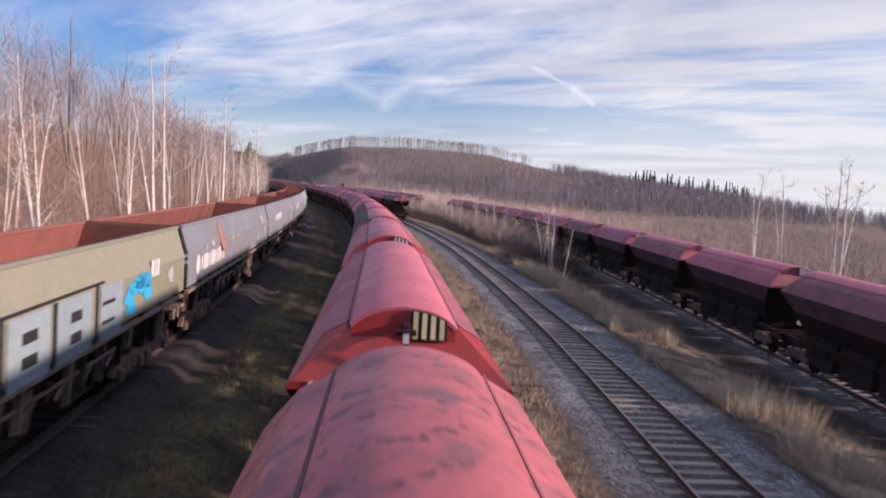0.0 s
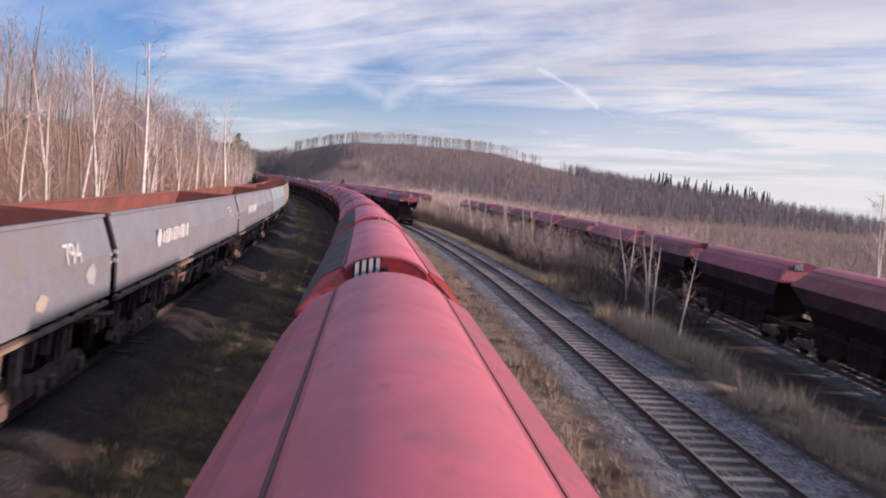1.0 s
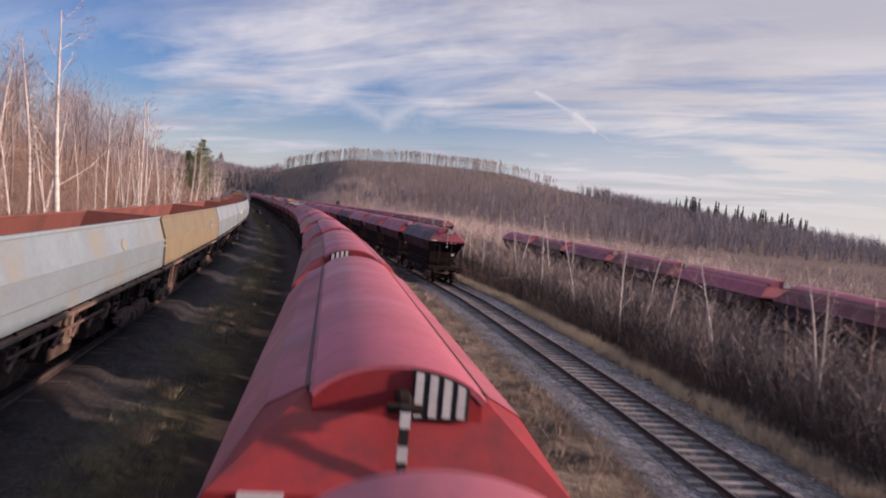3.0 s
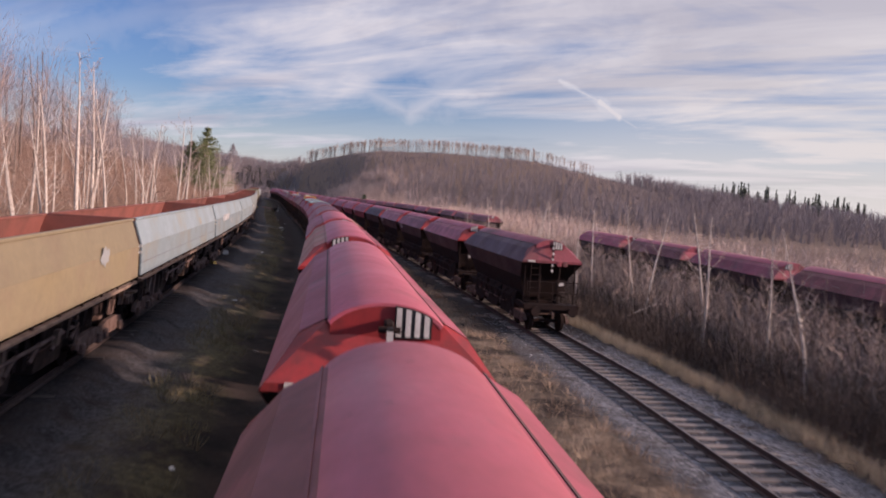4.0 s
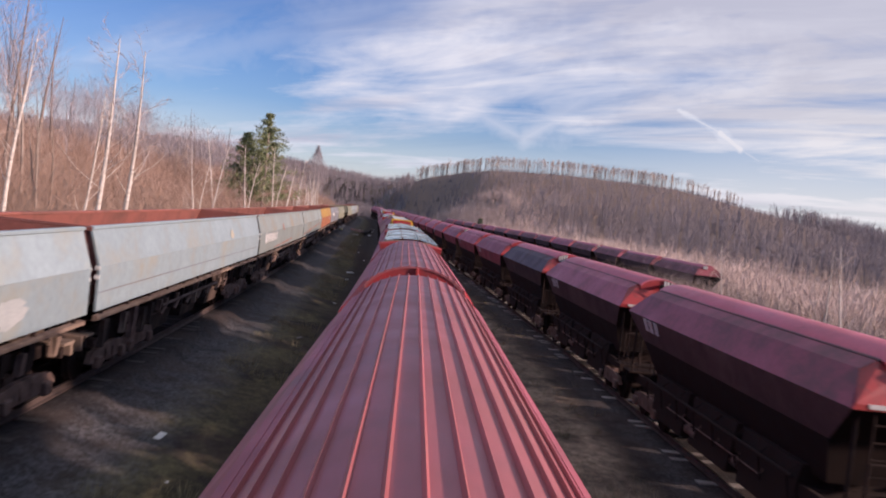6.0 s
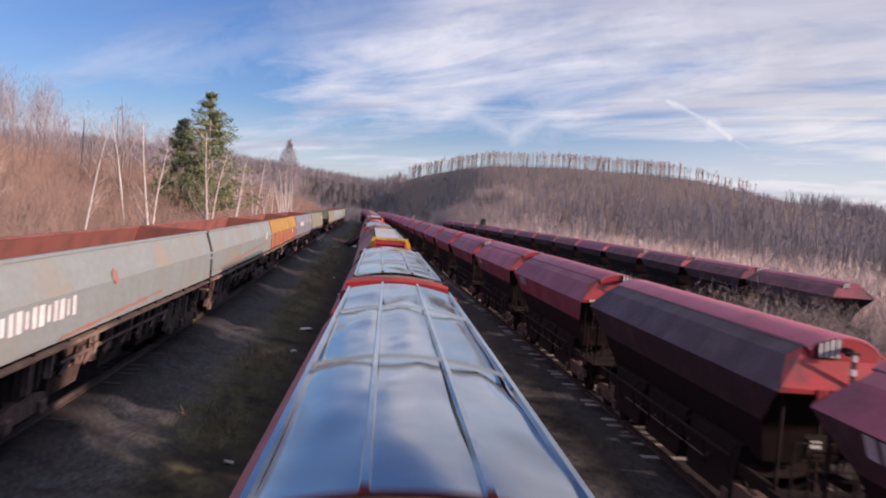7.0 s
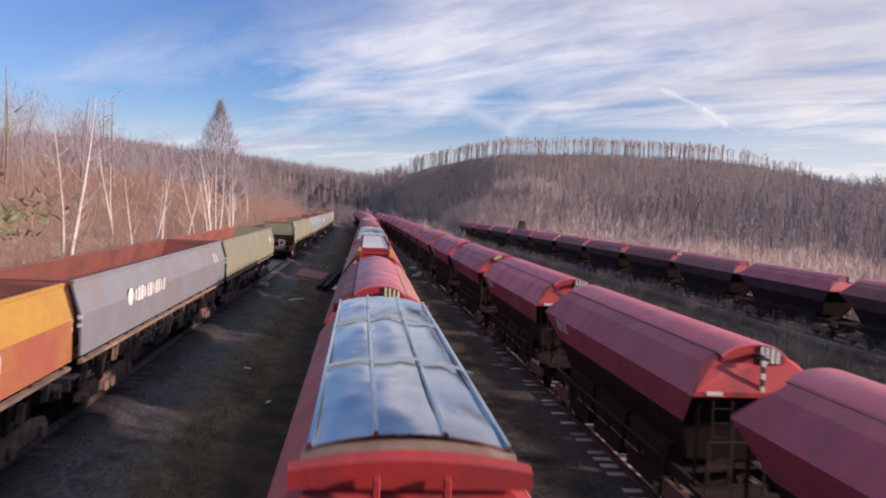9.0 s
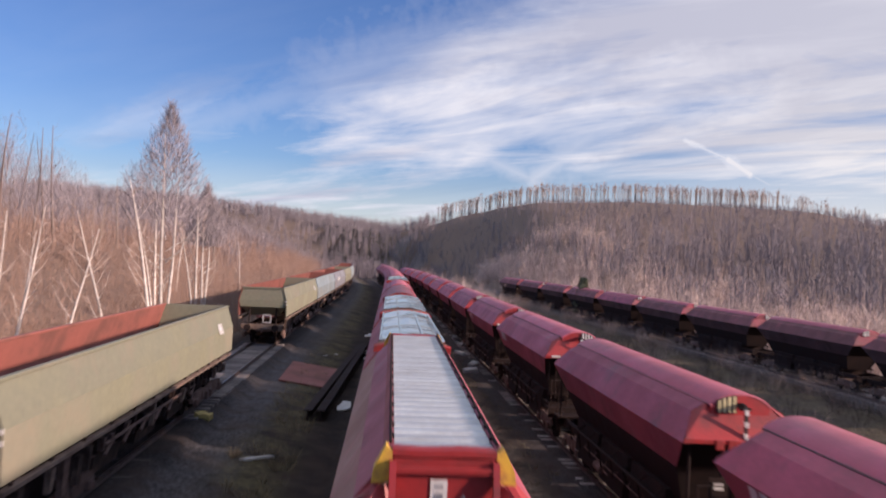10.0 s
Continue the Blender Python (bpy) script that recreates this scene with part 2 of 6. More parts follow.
M_SILVER = mat("bare_aluminium_roof", (0.60, 0.59, 0.56), (0.48, 0.48, 0.47), rough=0.10, metal=1.0, scale=0.55, fine=1.6, bump=0.08,
               bdist=0.05, dirt=(0.42, 0.45, 0.5), dirt_amt=0.3)
M_SLAT = mat("dull_grey_roof_slat", (0.60, 0.63, 0.63), (0.50, 0.53, 0.54), rough=0.38, metal=0.5, scale=1.2, fine=12, bump=0.06,
             dirt=(0.34, 0.30, 0.26), dirt_amt=0.35, dscale=0.8)
M_RIBBED = mat("ribbed_pink_roof_paint", (0.40, 0.10, 0.11), (0.34, 0.11, 0.11), rough=0.45, scale=0.8, bump=0.06, dirt=(0.12, 0.06, 0.06))
M_GREY = mat("grey_wagon_paint", (0.205, 0.218, 0.245), (0.17, 0.182, 0.205), rough=0.55, scale=0.4, fine=6, bump=0.06,
             dirt=(0.20, 0.165, 0.135), dirt_amt=0.6, rand=0.10, dscale=0.4)
M_LIGHT = mat("pale_blue_grey_wagon_paint", (0.265, 0.335, 0.36), (0.21, 0.275, 0.30), rough=0.5, scale=0.4, fine=6, bump=0.06,
              dirt=(0.30, 0.27, 0.19), dirt_amt=0.6, dscale=0.4)
M_OCHRE = mat("ochre_wagon_paint", (0.265, 0.215, 0.125), (0.23, 0.195, 0.125), rough=0.6, scale=0.4, fine=6, bump=0.06,
              dirt=(0.22, 0.15, 0.10), dirt_amt=0.5, dscale=0.4)
M_AMBER = mat("amber_wagon_paint", (0.47, 0.28, 0.035), (0.40, 0.23, 0.05), rough=0.5, scale=0.4, fine=6, bump=0.06,
              dirt=(0.36, 0.12, 0.06), dirt_amt=0.5, dscale=0.35)
M_PALEG = mat("pale_grey_green_wagon_paint", (0.245, 0.285, 0.275), (0.20, 0.235, 0.23), rough=0.55, scale=0.4, fine=6, bump=0.06,
              dirt=(0.29, 0.23, 0.15), dirt_amt=0.6, dscale=0.4)
M_AMBERR = mat("rust_streaked_amber_paint", (0.33, 0.15, 0.05), (0.27, 0.095, 0.05), rough=0.6, scale=0.5, fine=6, bump=0.08,
               dirt=(0.26, 0.075, 0.05), dirt_amt=0.8, dscale=0.5, dlo=0.42)
M_BEIGE = mat("beige_grey_wagon_paint", (0.235, 0.235, 0.155), (0.19, 0.20, 0.15), rough=0.55, scale=0.4, fine=6, bump=0.06,
              dirt=(0.30, 0.24, 0.16), dirt_amt=0.4, dscale=0.4)
M_RUSTRED = mat("rust_red_wagon_inside", (0.25, 0.080, 0.062), (0.19, 0.068, 0.052), rough=0.75, scale=0.6, bump=0.12,
                dirt=(0.10, 0.045, 0.035), dirt_amt=0.6, rand=0.2)
M_BLUEG = mat("cyan_graffiti_paint", (0.03, 0.42, 0.72), rough=0.45, bump=0.02)
M_CHUTE = mat("dusty_brown_chute_steel", (0.085, 0.060, 0.050), (0.05, 0.036, 0.03), rough=0.85, scale=2, fine=9, bump=0.3, dirt=(0.17, 0.115, 0.09), dirt_amt=0.5, dscale=1.5, spec=0.15)
M_DUSTY = mat("dusty_rust_brown_steel", (0.27, 0.20, 0.15), (0.16, 0.105, 0.08), rough=0.85, scale=2, fine=9, bump=0.2)
M_FADED = mat("faded_white_marking_paint", (0.46, 0.46, 0.45), (0.34, 0.34, 0.34), rough=0.6, scale=3, bump=0.02)
M_SMEAR = mat("red_smeared_paint", (0.31, 0.12, 0.095), (0.27, 0.15, 0.12), rough=0.6, scale=2, bump=0.02)
M_PATCH = mat("painted_over_patch", (0.37, 0.39, 0.39), (0.30, 0.33, 0.33), rough=0.6, scale=2, bump=0.02)
M_BUTTER = mat("pale_yellow_spray_paint", (0.40, 0.37, 0.27), (0.33, 0.31, 0.26), rough=0.6, scale=2, bump=0.02)
M_PALEW = mat("white_lettering_paint", (0.78, 0.78, 0.76), rough=0.5, bump=0.02)
M_RAIL = mat("dull_rail_steel", (0.10, 0.07, 0.06), (0.07, 0.05, 0.045), rough=0.55, scale=3, bump=0.1)
M_RAILTOP = mat("worn_rail_head", (0.22, 0.19, 0.18), (0.16, 0.13, 0.12), rough=0.35, metal=0.7, scale=2, bump=0.04)
M_SLEEPER = mat("grey_weathered_wooden_sleeper", (0.30, 0.265, 0.245), (0.19, 0.165, 0.15), rough=0.8, scale=3, fine=40, stretch=(0.3, 3, 1), bump=0.4, rand=0.3)
M_BARK = mat("white_birch_bark", (0.76, 0.70, 0.63), (0.56, 0.50, 0.44), rough=0.8, scale=2.0, fine=9, stretch=(1, 1, 2), bump=0.2,
             dirt=(0.14, 0.115, 0.09), dirt_amt=0.45, rand=0.2, dscale=2.5)
M_BARKB = mat("greyed_birch_bark", (0.42, 0.34, 0.285), (0.30, 0.24, 0.20), rough=0.85, scale=2.0, bump=0.2, rand=0.2)
M_BARK2 = mat("grey_brown_bark", (0.34, 0.27, 0.23), (0.25, 0.19, 0.16), rough=0.9, scale=2.0, bump=0.2, rand=0.25)
M_TWIG = mat("bare_red_brown_twigs", (0.40, 0.265, 0.20), (0.31, 0.205, 0.155), rough=0.9, scale=0.12, bump=0, rand=0.15, world_space=True, island=0.15)
M_CROWN = mat("grey_brown_fine_twigs", (0.37, 0.33, 0.345), (0.29, 0.26, 0.27), rough=0.9, scale=0.2, bump=0, rand=0.15, world_space=True, island=0.15)
M_TWIGP = mat("pale_birch_twigs", (0.52, 0.39, 0.32), (0.40, 0.30, 0.25), rough=0.9, scale=0.3, bump=0, rand=0.2, world_space=True, island=0.25)
# Lightened and greyed: distance haze is put into this colour.
M_FARTWIG = mat("hazed_bare_woodland", (0.32, 0.285, 0.295), (0.24, 0.215, 0.225), rough=1.0, scale=0.02, bump=0, world_space=True, island=0.15, spec=0.1)
M_NEEDLE = mat("dark_green_pine_needles", (0.22, 0.25, 0.115), (0.15, 0.18, 0.085), rough=0.8, scale=0.5, bump=0, island=0.35, world_space=True)
M_FARGREEN = mat("dark_distant_spruce", (0.10, 0.115, 0.085), (0.07, 0.085, 0.06), rough=0.9, scale=0.1, bump=0, island=0.3, world_space=True)
M_SPRUCE = mat("grey_green_spruce_needles", (0.16, 0.19, 0.12), (0.11, 0.14, 0.09), rough=0.8, scale=0.5, bump=0, island=0.35, world_space=True)
M_STRAW = mat("pale_yellow_straw", (0.58, 0.49, 0.36), (0.44, 0.37, 0.26), rough=0.9, scale=0.25, bump=0, island=0.35, world_space=True)
M_GRASS = mat("dry_straw_grass", (0.50, 0.39, 0.29), (0.34, 0.26, 0.19), rough=0.9, scale=0.25, bump=0, island=0.35, world_space=True)
M_GRASSG = mat("dull_green_grass", (0.25, 0.23, 0.13), (0.24, 0.19, 0.13), rough=0.9, scale=0.25, bump=0, island=0.35, world_space=True)
M_PALES = mat("pinkish_beige_bare_scrub", (0.72, 0.57, 0.50), (0.57, 0.45, 0.39), rough=0.95, scale=0.1, bump=0, island=0.35, world_space=True)
M_STONE = mat("crushed_grey_ballast_stone", (0.30, 0.31, 0.34), (0.18, 0.185, 0.20), rough=0.9, scale=4, bump=0.1, island=0.5, world_space=True)
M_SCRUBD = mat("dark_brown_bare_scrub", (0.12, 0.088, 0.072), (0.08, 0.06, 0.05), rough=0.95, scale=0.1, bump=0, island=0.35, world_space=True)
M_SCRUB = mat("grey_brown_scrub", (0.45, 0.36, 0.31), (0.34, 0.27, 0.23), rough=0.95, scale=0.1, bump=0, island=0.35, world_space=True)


def ground_material():
    """Coal-black yard soil, grey ballast along the tracks, moss and straw between, by the attribute 'zone'."""
    m = bpy.data.materials.new("yard_soil_ballast_and_straw")
    m.use_nodes = True
    n, l = m.node_tree.nodes, m.node_tree.links
    b = n["Principled BSDF"]
    b.inputs["Roughness"].default_value = 0.95
    b.inputs["Specular IOR Level"].default_value = 0.2
    g = n.new("ShaderNodeNewGeometry")

    def noi(sc, det, rgh=0.6):
        t = n.new("ShaderNodeTexNoise")
        t.inputs["Scale"].default_value, t.inputs["Detail"].default_value, t.inputs["Roughness"].default_value = sc, det, rgh
        l.new(g.outputs["Position"], t.inputs["Vector"])
        return t.outputs[0]

    def mr(v, lo, hi, a=0.0, c=1.0):
        r = n.new("ShaderNodeMapRange")
        for i, x in enumerate((lo, hi, a, c)):
            r.inputs[1 + i].default_value = x
        l.new(v, r.inputs[0])
        return r.outputs[0]

    def mixc(f, a, c):
        x = n.new("ShaderNodeMix"); x.data_type = "RGBA"
        l.new(f, x.inputs[0])
        for i, v in ((6, a), (7, c)):
            if isinstance(v, tuple):
                x.inputs[i].default_value = (*v, 1)
            else:
                l.new(v, x.inputs[i])
        return x.outputs[2]

    def mul(a, c):
        x = n.new("ShaderNodeMath"); x.operation = "MULTIPLY"; x.use_clamp = True
        l.new(a, x.inputs[0]); l.new(c, x.inputs[1])
        return x.outputs[0]

    at_ = n.new("ShaderNodeAttribute"); at_.attribute_name = "zone"
    sp = n.new("ShaderNodeSeparateXYZ"); l.new(at_.outputs["Vector"], sp.inputs[0])
    ballast, straw, wood = sp.outputs
    big, mid, fine, stone = noi(0.12, 5), noi(0.8, 6), noi(5, 5, 0.75), noi(9, 4, 0.85)
    soil = mixc(mr(mid, 0.35, 0.65), (0.013, 0.011, 0.0105), (0.048, 0.034, 0.029))
    mo = n.new("ShaderNodeAttribute"); mo.attribute_name = "moss"
    green = mixc(mr(fine, 0.35, 0.62), (0.15, 0.13, 0.066), (0.042, 0.036, 0.024))
    soil = mixc(mul(mo.outputs["Fac"], mr(noi(0.45, 7, 0.72), 0.40, 0.58)), soil, green)
    soil = mixc(mr(stone, 0.58, 0.70, 0, 0.7), soil, (0.11, 0.095, 0.09))
    grey = mixc(mr(stone, 0.42, 0.60), (0.065, 0.067, 0.076), (0.31, 0.32, 0.35))
    grey = mixc(mr(mid, 0.45, 0.7, 0, 0.6), grey, (0.085, 0.075, 0.065))
    dry = mixc(mr(fine, 0.35, 0.62), (0.36, 0.275, 0.20), (0.13, 0.10, 0.075))
    leaf = mixc(mr(fine, 0.3, 0.7), (0.225, 0.168, 0.133), (0.15, 0.112, 0.09))
    col = mixc(mul(straw, mr(noi(0.55, 6), 0.36, 0.6)), soil, dry)
    col = mixc(wood, col, leaf)
    col = mixc(mul(ballast, mr(noi(1.3, 5), 0.25, 0.5)), col, grey)
    l.new(col, b.inputs["Base Color"])
    bp = n.new("ShaderNodeBump")
    bp.inputs["Strength"].default_value, bp.inputs["Distance"].default_value = 0.7, 0.06
    l.new(stone, bp.inputs["Height"]); l.new(bp.outputs[0], b.inputs["Normal"])
    return m


M_GROUND = ground_material()

# ------------------------------------------------------------------ mesh helpers


def thing(name, label, category, group="", m=None, kind=""):
    e = new(name)
    e.empty_display_size = 0.3
    if m is not None:
        e.matrix_world = m
    return tagged(e, label, category, group, kind)


def mesh_ob(name, verts, faces, material, parent=None, label="", smooth=False):
    me = bpy.data.meshes.new(name)
    me.from_pydata([tuple(v) for v in verts], [], [tuple(f) for f in faces])
    me.materials.append(material)
    if smooth:
        me.shade_smooth()
    ob = new(name, me)
    if parent is not None:
        ob.parent = parent
    if label:
        tagged(ob, label)
    return ob


def part(name, bm, material, parent, label="", smooth=False):
    me = bpy.data.meshes.new(name)
    bm.to_mesh(me)
    bm.free()
    me.materials.append(material)
    if smooth:
        me.shade_smooth()
        me.set_sharp_from_angle(angle=radians(32))
    ob = new(name, me)
    ob.parent = parent
    if label:
        tagged(ob, label)
    return ob


def box(bm, c, s, rx=0, ry=0, rz=0, bevel=0.0):
    r = bmesh.ops.create_cube(bm, size=1.0, matrix=pose(*c, rx, ry, rz) @ Matrix.Diagonal((*s, 1)))
    if bevel:
        es = list({e for v in r["verts"] for e in v.link_edges})
        bmesh.ops.bevel(bm, geom=es, offset=bevel, segments=1, affect="EDGES")
    return bm


def rod(bm, a, b, r, n=8, r2=None):
    a, b = Vector(a), Vector(b)
    d = b - a
    m = Matrix.Translation((a + b) / 2) @ d.to_track_quat("Z", "Y").to_matrix().to_4x4()
    bmesh.ops.create_cone(bm, cap_ends=True, segments=n, radius1=r, radius2=r if r2 is None else r2, depth=d.length, matrix=m)
    return bm


def loft(bm, rings, close=True, caps=True):
    """Skin from ring to ring; each ring is a list of points."""
    vs = [[bm.verts.new(p) for p in r] for r in rings]
    k = len(rings[0])
    for a, b in zip(vs, vs[1:]):
        for i in range(k if close else k - 1):
            bm.faces.new((a[i], a[(i + 1) % k], b[(i + 1) % k], b[i]))
    if caps and close:
        bm.faces.new(vs[0][::-1]); bm.faces.new(vs[-1])
    bmesh.ops.recalc_face_normals(bm, faces=bm.faces)
    return bm


# ------------------------------------------------------------------ the lie of the tracks
KAPPA = [0.824, 0.824, 0.896, 0.795, 0.897, 0.95, 1.457, 0.625, 0.504, 0.995, 0.725, 0.803, 0.55, -0.726, 0.15, 0, -0.05, 0, 0.2, 0.5, 0.9, 1.2, 1.2, 1.2]          # bend of the middle track, per km, each 20 m
LANE_R = [6.01, 8.13, 9.39, 9.92, 8.67, 7.92, 7.38, 6.42, 5.55, 4.76, 4.03]            # offsets of the next tracks, each 46 m
LANE_FAR = [15.79, 19.56, 23.48, 26.73, 29, 30.75, 31.76, 31.02, 28.25, 24.69, 20.95]
LANE_L = [-5.89, -6.23, -6.57, -6.79, -7.01, -7.25, -7.48, -7.47, -7.26, -6.96, -6.63]
S_ = np.arange(-90.0, 471.0, 1.0)
K_ = np.interp(S_, np.arange(-30, 431, 20.0), KAPPA) / 1000
TH_ = np.concatenate([[0], np.cumsum((K_[1:] + K_[:-1]) / 2)])
I0 = int(np.argmin(abs(S_)))
TH_ = TH_ - TH_[I0] + radians(0.187)
D_ = np.stack([-np.sin(TH_), np.cos(TH_)], 1)
XY_ = np.concatenate([[[0, 0]], np.cumsum((D_[1:] + D_[:-1]) / 2, 0)])
XY_ = XY_ - XY_[I0]
LK = np.arange(-30, 431, 46.0)
Z_L, Z_R, Z_FAR = 0.58, -0.33, -1.24


def lane(which, s):
    if which == "mid":
        return 0.0 * np.asarray(s, float)
    if which == "left":
        return np.interp(s, LK, LANE_L) - 1.33
    if which == "right":
        return np.interp(s, LK, LANE_R)
    return np.interp(s, LK, LANE_FAR)


def plan(s, lat):
    x, y, t = np.interp(s, S_, XY_[:, 0]), np.interp(s, S_, XY_[:, 1]), np.interp(s, S_, TH_)
    return x + lat * np.cos(t), y + lat * np.sin(t)


def on_track(which, s, z=0.0, half=4.5, flip=False):
    """The pose of a vehicle that stands on a track with its middle at s."""
    a = Vector((*plan(s - half, lane(which, s - half)), z))
    b = Vector((*plan(s + half, lane(which, s + half)), z))
    d = b - a
    yaw = math.degrees(math.atan2(-d.x, d.y)) + (180 if flip else 0)
    c = (a + b) / 2
    return pose(c.x, c.y, z, 0, 0, yaw)


def s_lat(x, y):
    """Distance along the middle track and offset from it, for arrays of places."""
    x, y = np.asarray(x, float).ravel(), np.asarray(y, float).ravel()
    P, T, S = XY_[::4], TH_[::4], S_[::4]
    s, lat = np.empty(len(x)), np.empty(len(x))
    for i in range(0, len(x), 20000):
        dx, dy = x[i:i + 20000, None] - P[:, 0], y[i:i + 20000, None] - P[:, 1]
        j = np.argmin(dx * dx + dy * dy, 1)
        r = np.arange(len(j))
        ex, ey, t = dx[r, j], dy[r, j], T[j]
        s[i:i + 20000] = S[j] - np.sin(t) * ex + np.cos(t) * ey
        lat[i:i + 20000] = np.cos(t) * ex + np.sin(t) * ey
    return s, lat


def smooth(v, a, b):
    t = np.clip((v - a) / (b - a), 0, 1)
    return t * t * (3 - 2 * t)


RIDGE_X = [-600, -400, -260, -170, -110, -85, -70, -56, -40, -24, 15, 70, 110, 150, 200, 250, 300, 360, 450, 600]
RIDGE_Z = [34, 32, 29, 24, 18, 15, 18, 23, 27, 30, 31.5, 30.5, 23, 17, 12, 8, -5, -16, -22, -24]


def height(x, y, s=None, lat=None):
    x, y = np.asarray(x, float).ravel(), np.asarray(y, float).ravel()
    if s is None:
        s, lat = s_lat(x, y)
    l, r, f = lane("left", s), lane("right", s), lane("far", s)
    h = -0.52 + 0.56 * smooth(-lat, 2.0, -l - 2.2)
    for u, z in ((0 * s, 0.0), (l, Z_L), (r, Z_R)):
        bed = smooth(np.abs(lat - u), 2.6, 1.5)
        h = np.maximum(h, -0.52 + (z - 0.235 + 0.52) * bed)
    # down to the lower far track on the right
    h += (-0.95) * smooth(lat, r + 2.4, np.minimum(r + 9.0, f - 3.2))
    fb = smooth(np.abs(lat - f), 2.6, 1.5)
    h = np.maximum(h, (Z_FAR - 0.235) * fb + (-1.65) * (1 - fb)) * (lat > r + 4) + h * (lat <= r + 4)
    h += -0.045 * np.clip(lat - f - 5, 0, 250) * (1 - smooth(s, 150, 330)) 
    # the wooded bank behind the coal wagons
    h += 0.9 * smooth(-lat, -l + 3.0, -l + 6) + 0.29 * np.clip(-lat + l - 5, 0, 19) + 0.06 * np.clip(-lat + l - 24, 0, 110)
    hill = np.interp(x, RIDGE_X, RIDGE_Z)
    near = np.where(x > -90, 330, 360)
    g = smooth(y, near, 575)
    keep = np.maximum(smooth(np.abs(lat), 14, 60), smooth(y, 470, 550))
    h = h * (1 - g) + hill * g * np.maximum(keep, 0) + h * g * (1 - keep)
    h += -10 * smooth(y, 640, 1100) * keep
    return h


# ------------------------------------------------------------------ ground
def axis(a, b, fine_a, fine_b, step, coarse):
    v = list(np.arange(fine_a, fine_b, step))
    x, d = fine_a, step
    lo = []
    while x > a:
        d = min(d * 1.13, coarse); x -= d; lo.append(x)
    x, d = fine_b, step
    hi = [fine_b]
    while x < b:
        d = min(d * 1.13, coarse); x += d; hi.append(x)
    return np.array(lo[::-1] + v + hi)


gx, gy = axis(-1600, 1600, -26, 44, 0.5, 60), axis(-500, 2600, -30, 300, 1.0, 60)
GX, GY = np.meshgrid(gx, gy)
# shear the fine band so that it follows the tracks
GX = GX + np.interp(GY, XY_[:, 1], XY_[:, 0]) * np.exp(-(GX / 300.0) ** 2)
gs, gl = s_lat(GX, GY)
rng = np.random.default_rng(4)
GZ = height(GX, GY, gs, gl)
lumpy = np.array([noise.noise((a * 0.25, b * 0.25, 0)) for a, b in zip(GX.ravel(), GY.ravel())])
off_track = np.min([np.abs(gl - lane(w, gs)) for w in ("mid", "left", "right", "far")], 0)
GZ += lumpy * (0.02 + 0.14 * smooth(off_track, 1.8, 4))
ny, nx = GX.shape
idx_ = np.arange(nx * ny).reshape(ny, nx)
F = np.stack([idx_[:-1, :-1], idx_[:-1, 1:], idx_[1:, 1:], idx_[1:, :-1]], -1).reshape(-1, 4)
ground = mesh_ob("ground", np.stack([GX.ravel(), GY.ravel(), GZ], 1).tolist(), F.tolist(), M_GROUND, smooth=True)
tagged(ground, "dark coal-stained yard soil with ballast, moss and dry straw strips", "ground", kind="structure")
zone = np.zeros((len(gs), 3))
ll, lr, lf = lane("left", gs), lane("right", gs), lane("far", gs)
zone[:, 0] = np.max([a * smooth(np.abs(gl - u), 2.6, 1.7) for u, a in ((ll, 0.12), (0 * gs, 0.12), (lr, 1 - 0.8 * smooth(gs, 108, 122)), (lf, 0.6))], 0)
zone[:, 0] = np.maximum(zone[:, 0], 0.9 * smooth(np.abs(gl - lr), 2.7, 2.1) * (1 - 0.9 * smooth(gs, 108, 122)))
zone[:, 0] = np.maximum(zone[:, 0], 0.34 * smooth(gs, 20, 130) * smooth(gl - ll, 1.2, 1.9) * smooth(gl - ll, 4.1, 2.9))     # loose grey stone beside the coal wagons
zone[:, 0] *= np.where(np.abs(gl - lr) < 0.95, 0.45, 1.0)
zone[:, 1] = np.maximum(smooth(gl, 1.6, 2.2) * smooth(gl, lr - 2.2, lr - 3.2), smooth(gl, lr + 2.6, lr + 3.4) * smooth(gl, lr + 8.5, lr + 6) * (1 - 0.85 * smooth(gs, 45, 80)))
zone[:, 2] = np.maximum(smooth(-gl, -ll + 2.4, -ll + 4), np.maximum(smooth(gl, lf + 3, lf + 6), smooth(gl, lr + 6, lr + 8) * smooth(gl, lf - 2, lf - 4) * 0.25 * smooth(gs, 50, 80)))
far_off = smooth(GY.ravel(), 330, 380) * smooth(np.abs(gl), 12, 30)
zone[:, 2] = np.maximum(zone[:, 2], far_off)
a_ = ground.data.attributes.new("zone", "FLOAT_VECTOR", "POINT")
a_.data.foreach_set("vector", zone.astype(np.float32).ravel())
mossy = smooth(np.abs(gl - 0.50 * ll + 0.25), 1.5, 0.5) + 0.25 * smooth(np.abs(gl - 0.5 * lr), 1.3, 0.4) * smooth(gs, 105, 125) + 0.9 * smooth(gl, lr + 4, lr + 6) * smooth(gl, lf - 2.5, lf - 4) * smooth(gs, 200, 225)
b_ = ground.data.attributes.new("moss", "FLOAT", "POINT")
b_.data.foreach_set("value", np.clip(mossy, 0, 1).astype(np.float32))

# ------------------------------------------------------------------ tracks
RAIL_P = [(-0.036, 0), (-0.036, -0.035), (-0.010, -0.05), (-0.010, -0.13), (-0.07, -0.15), (-0.07, -0.172),
          (0.07, -0.172), (0.07, -0.15), (0.010, -0.13), (0.010, -0.05), (0.036, -0.035), (0.036, 0)]


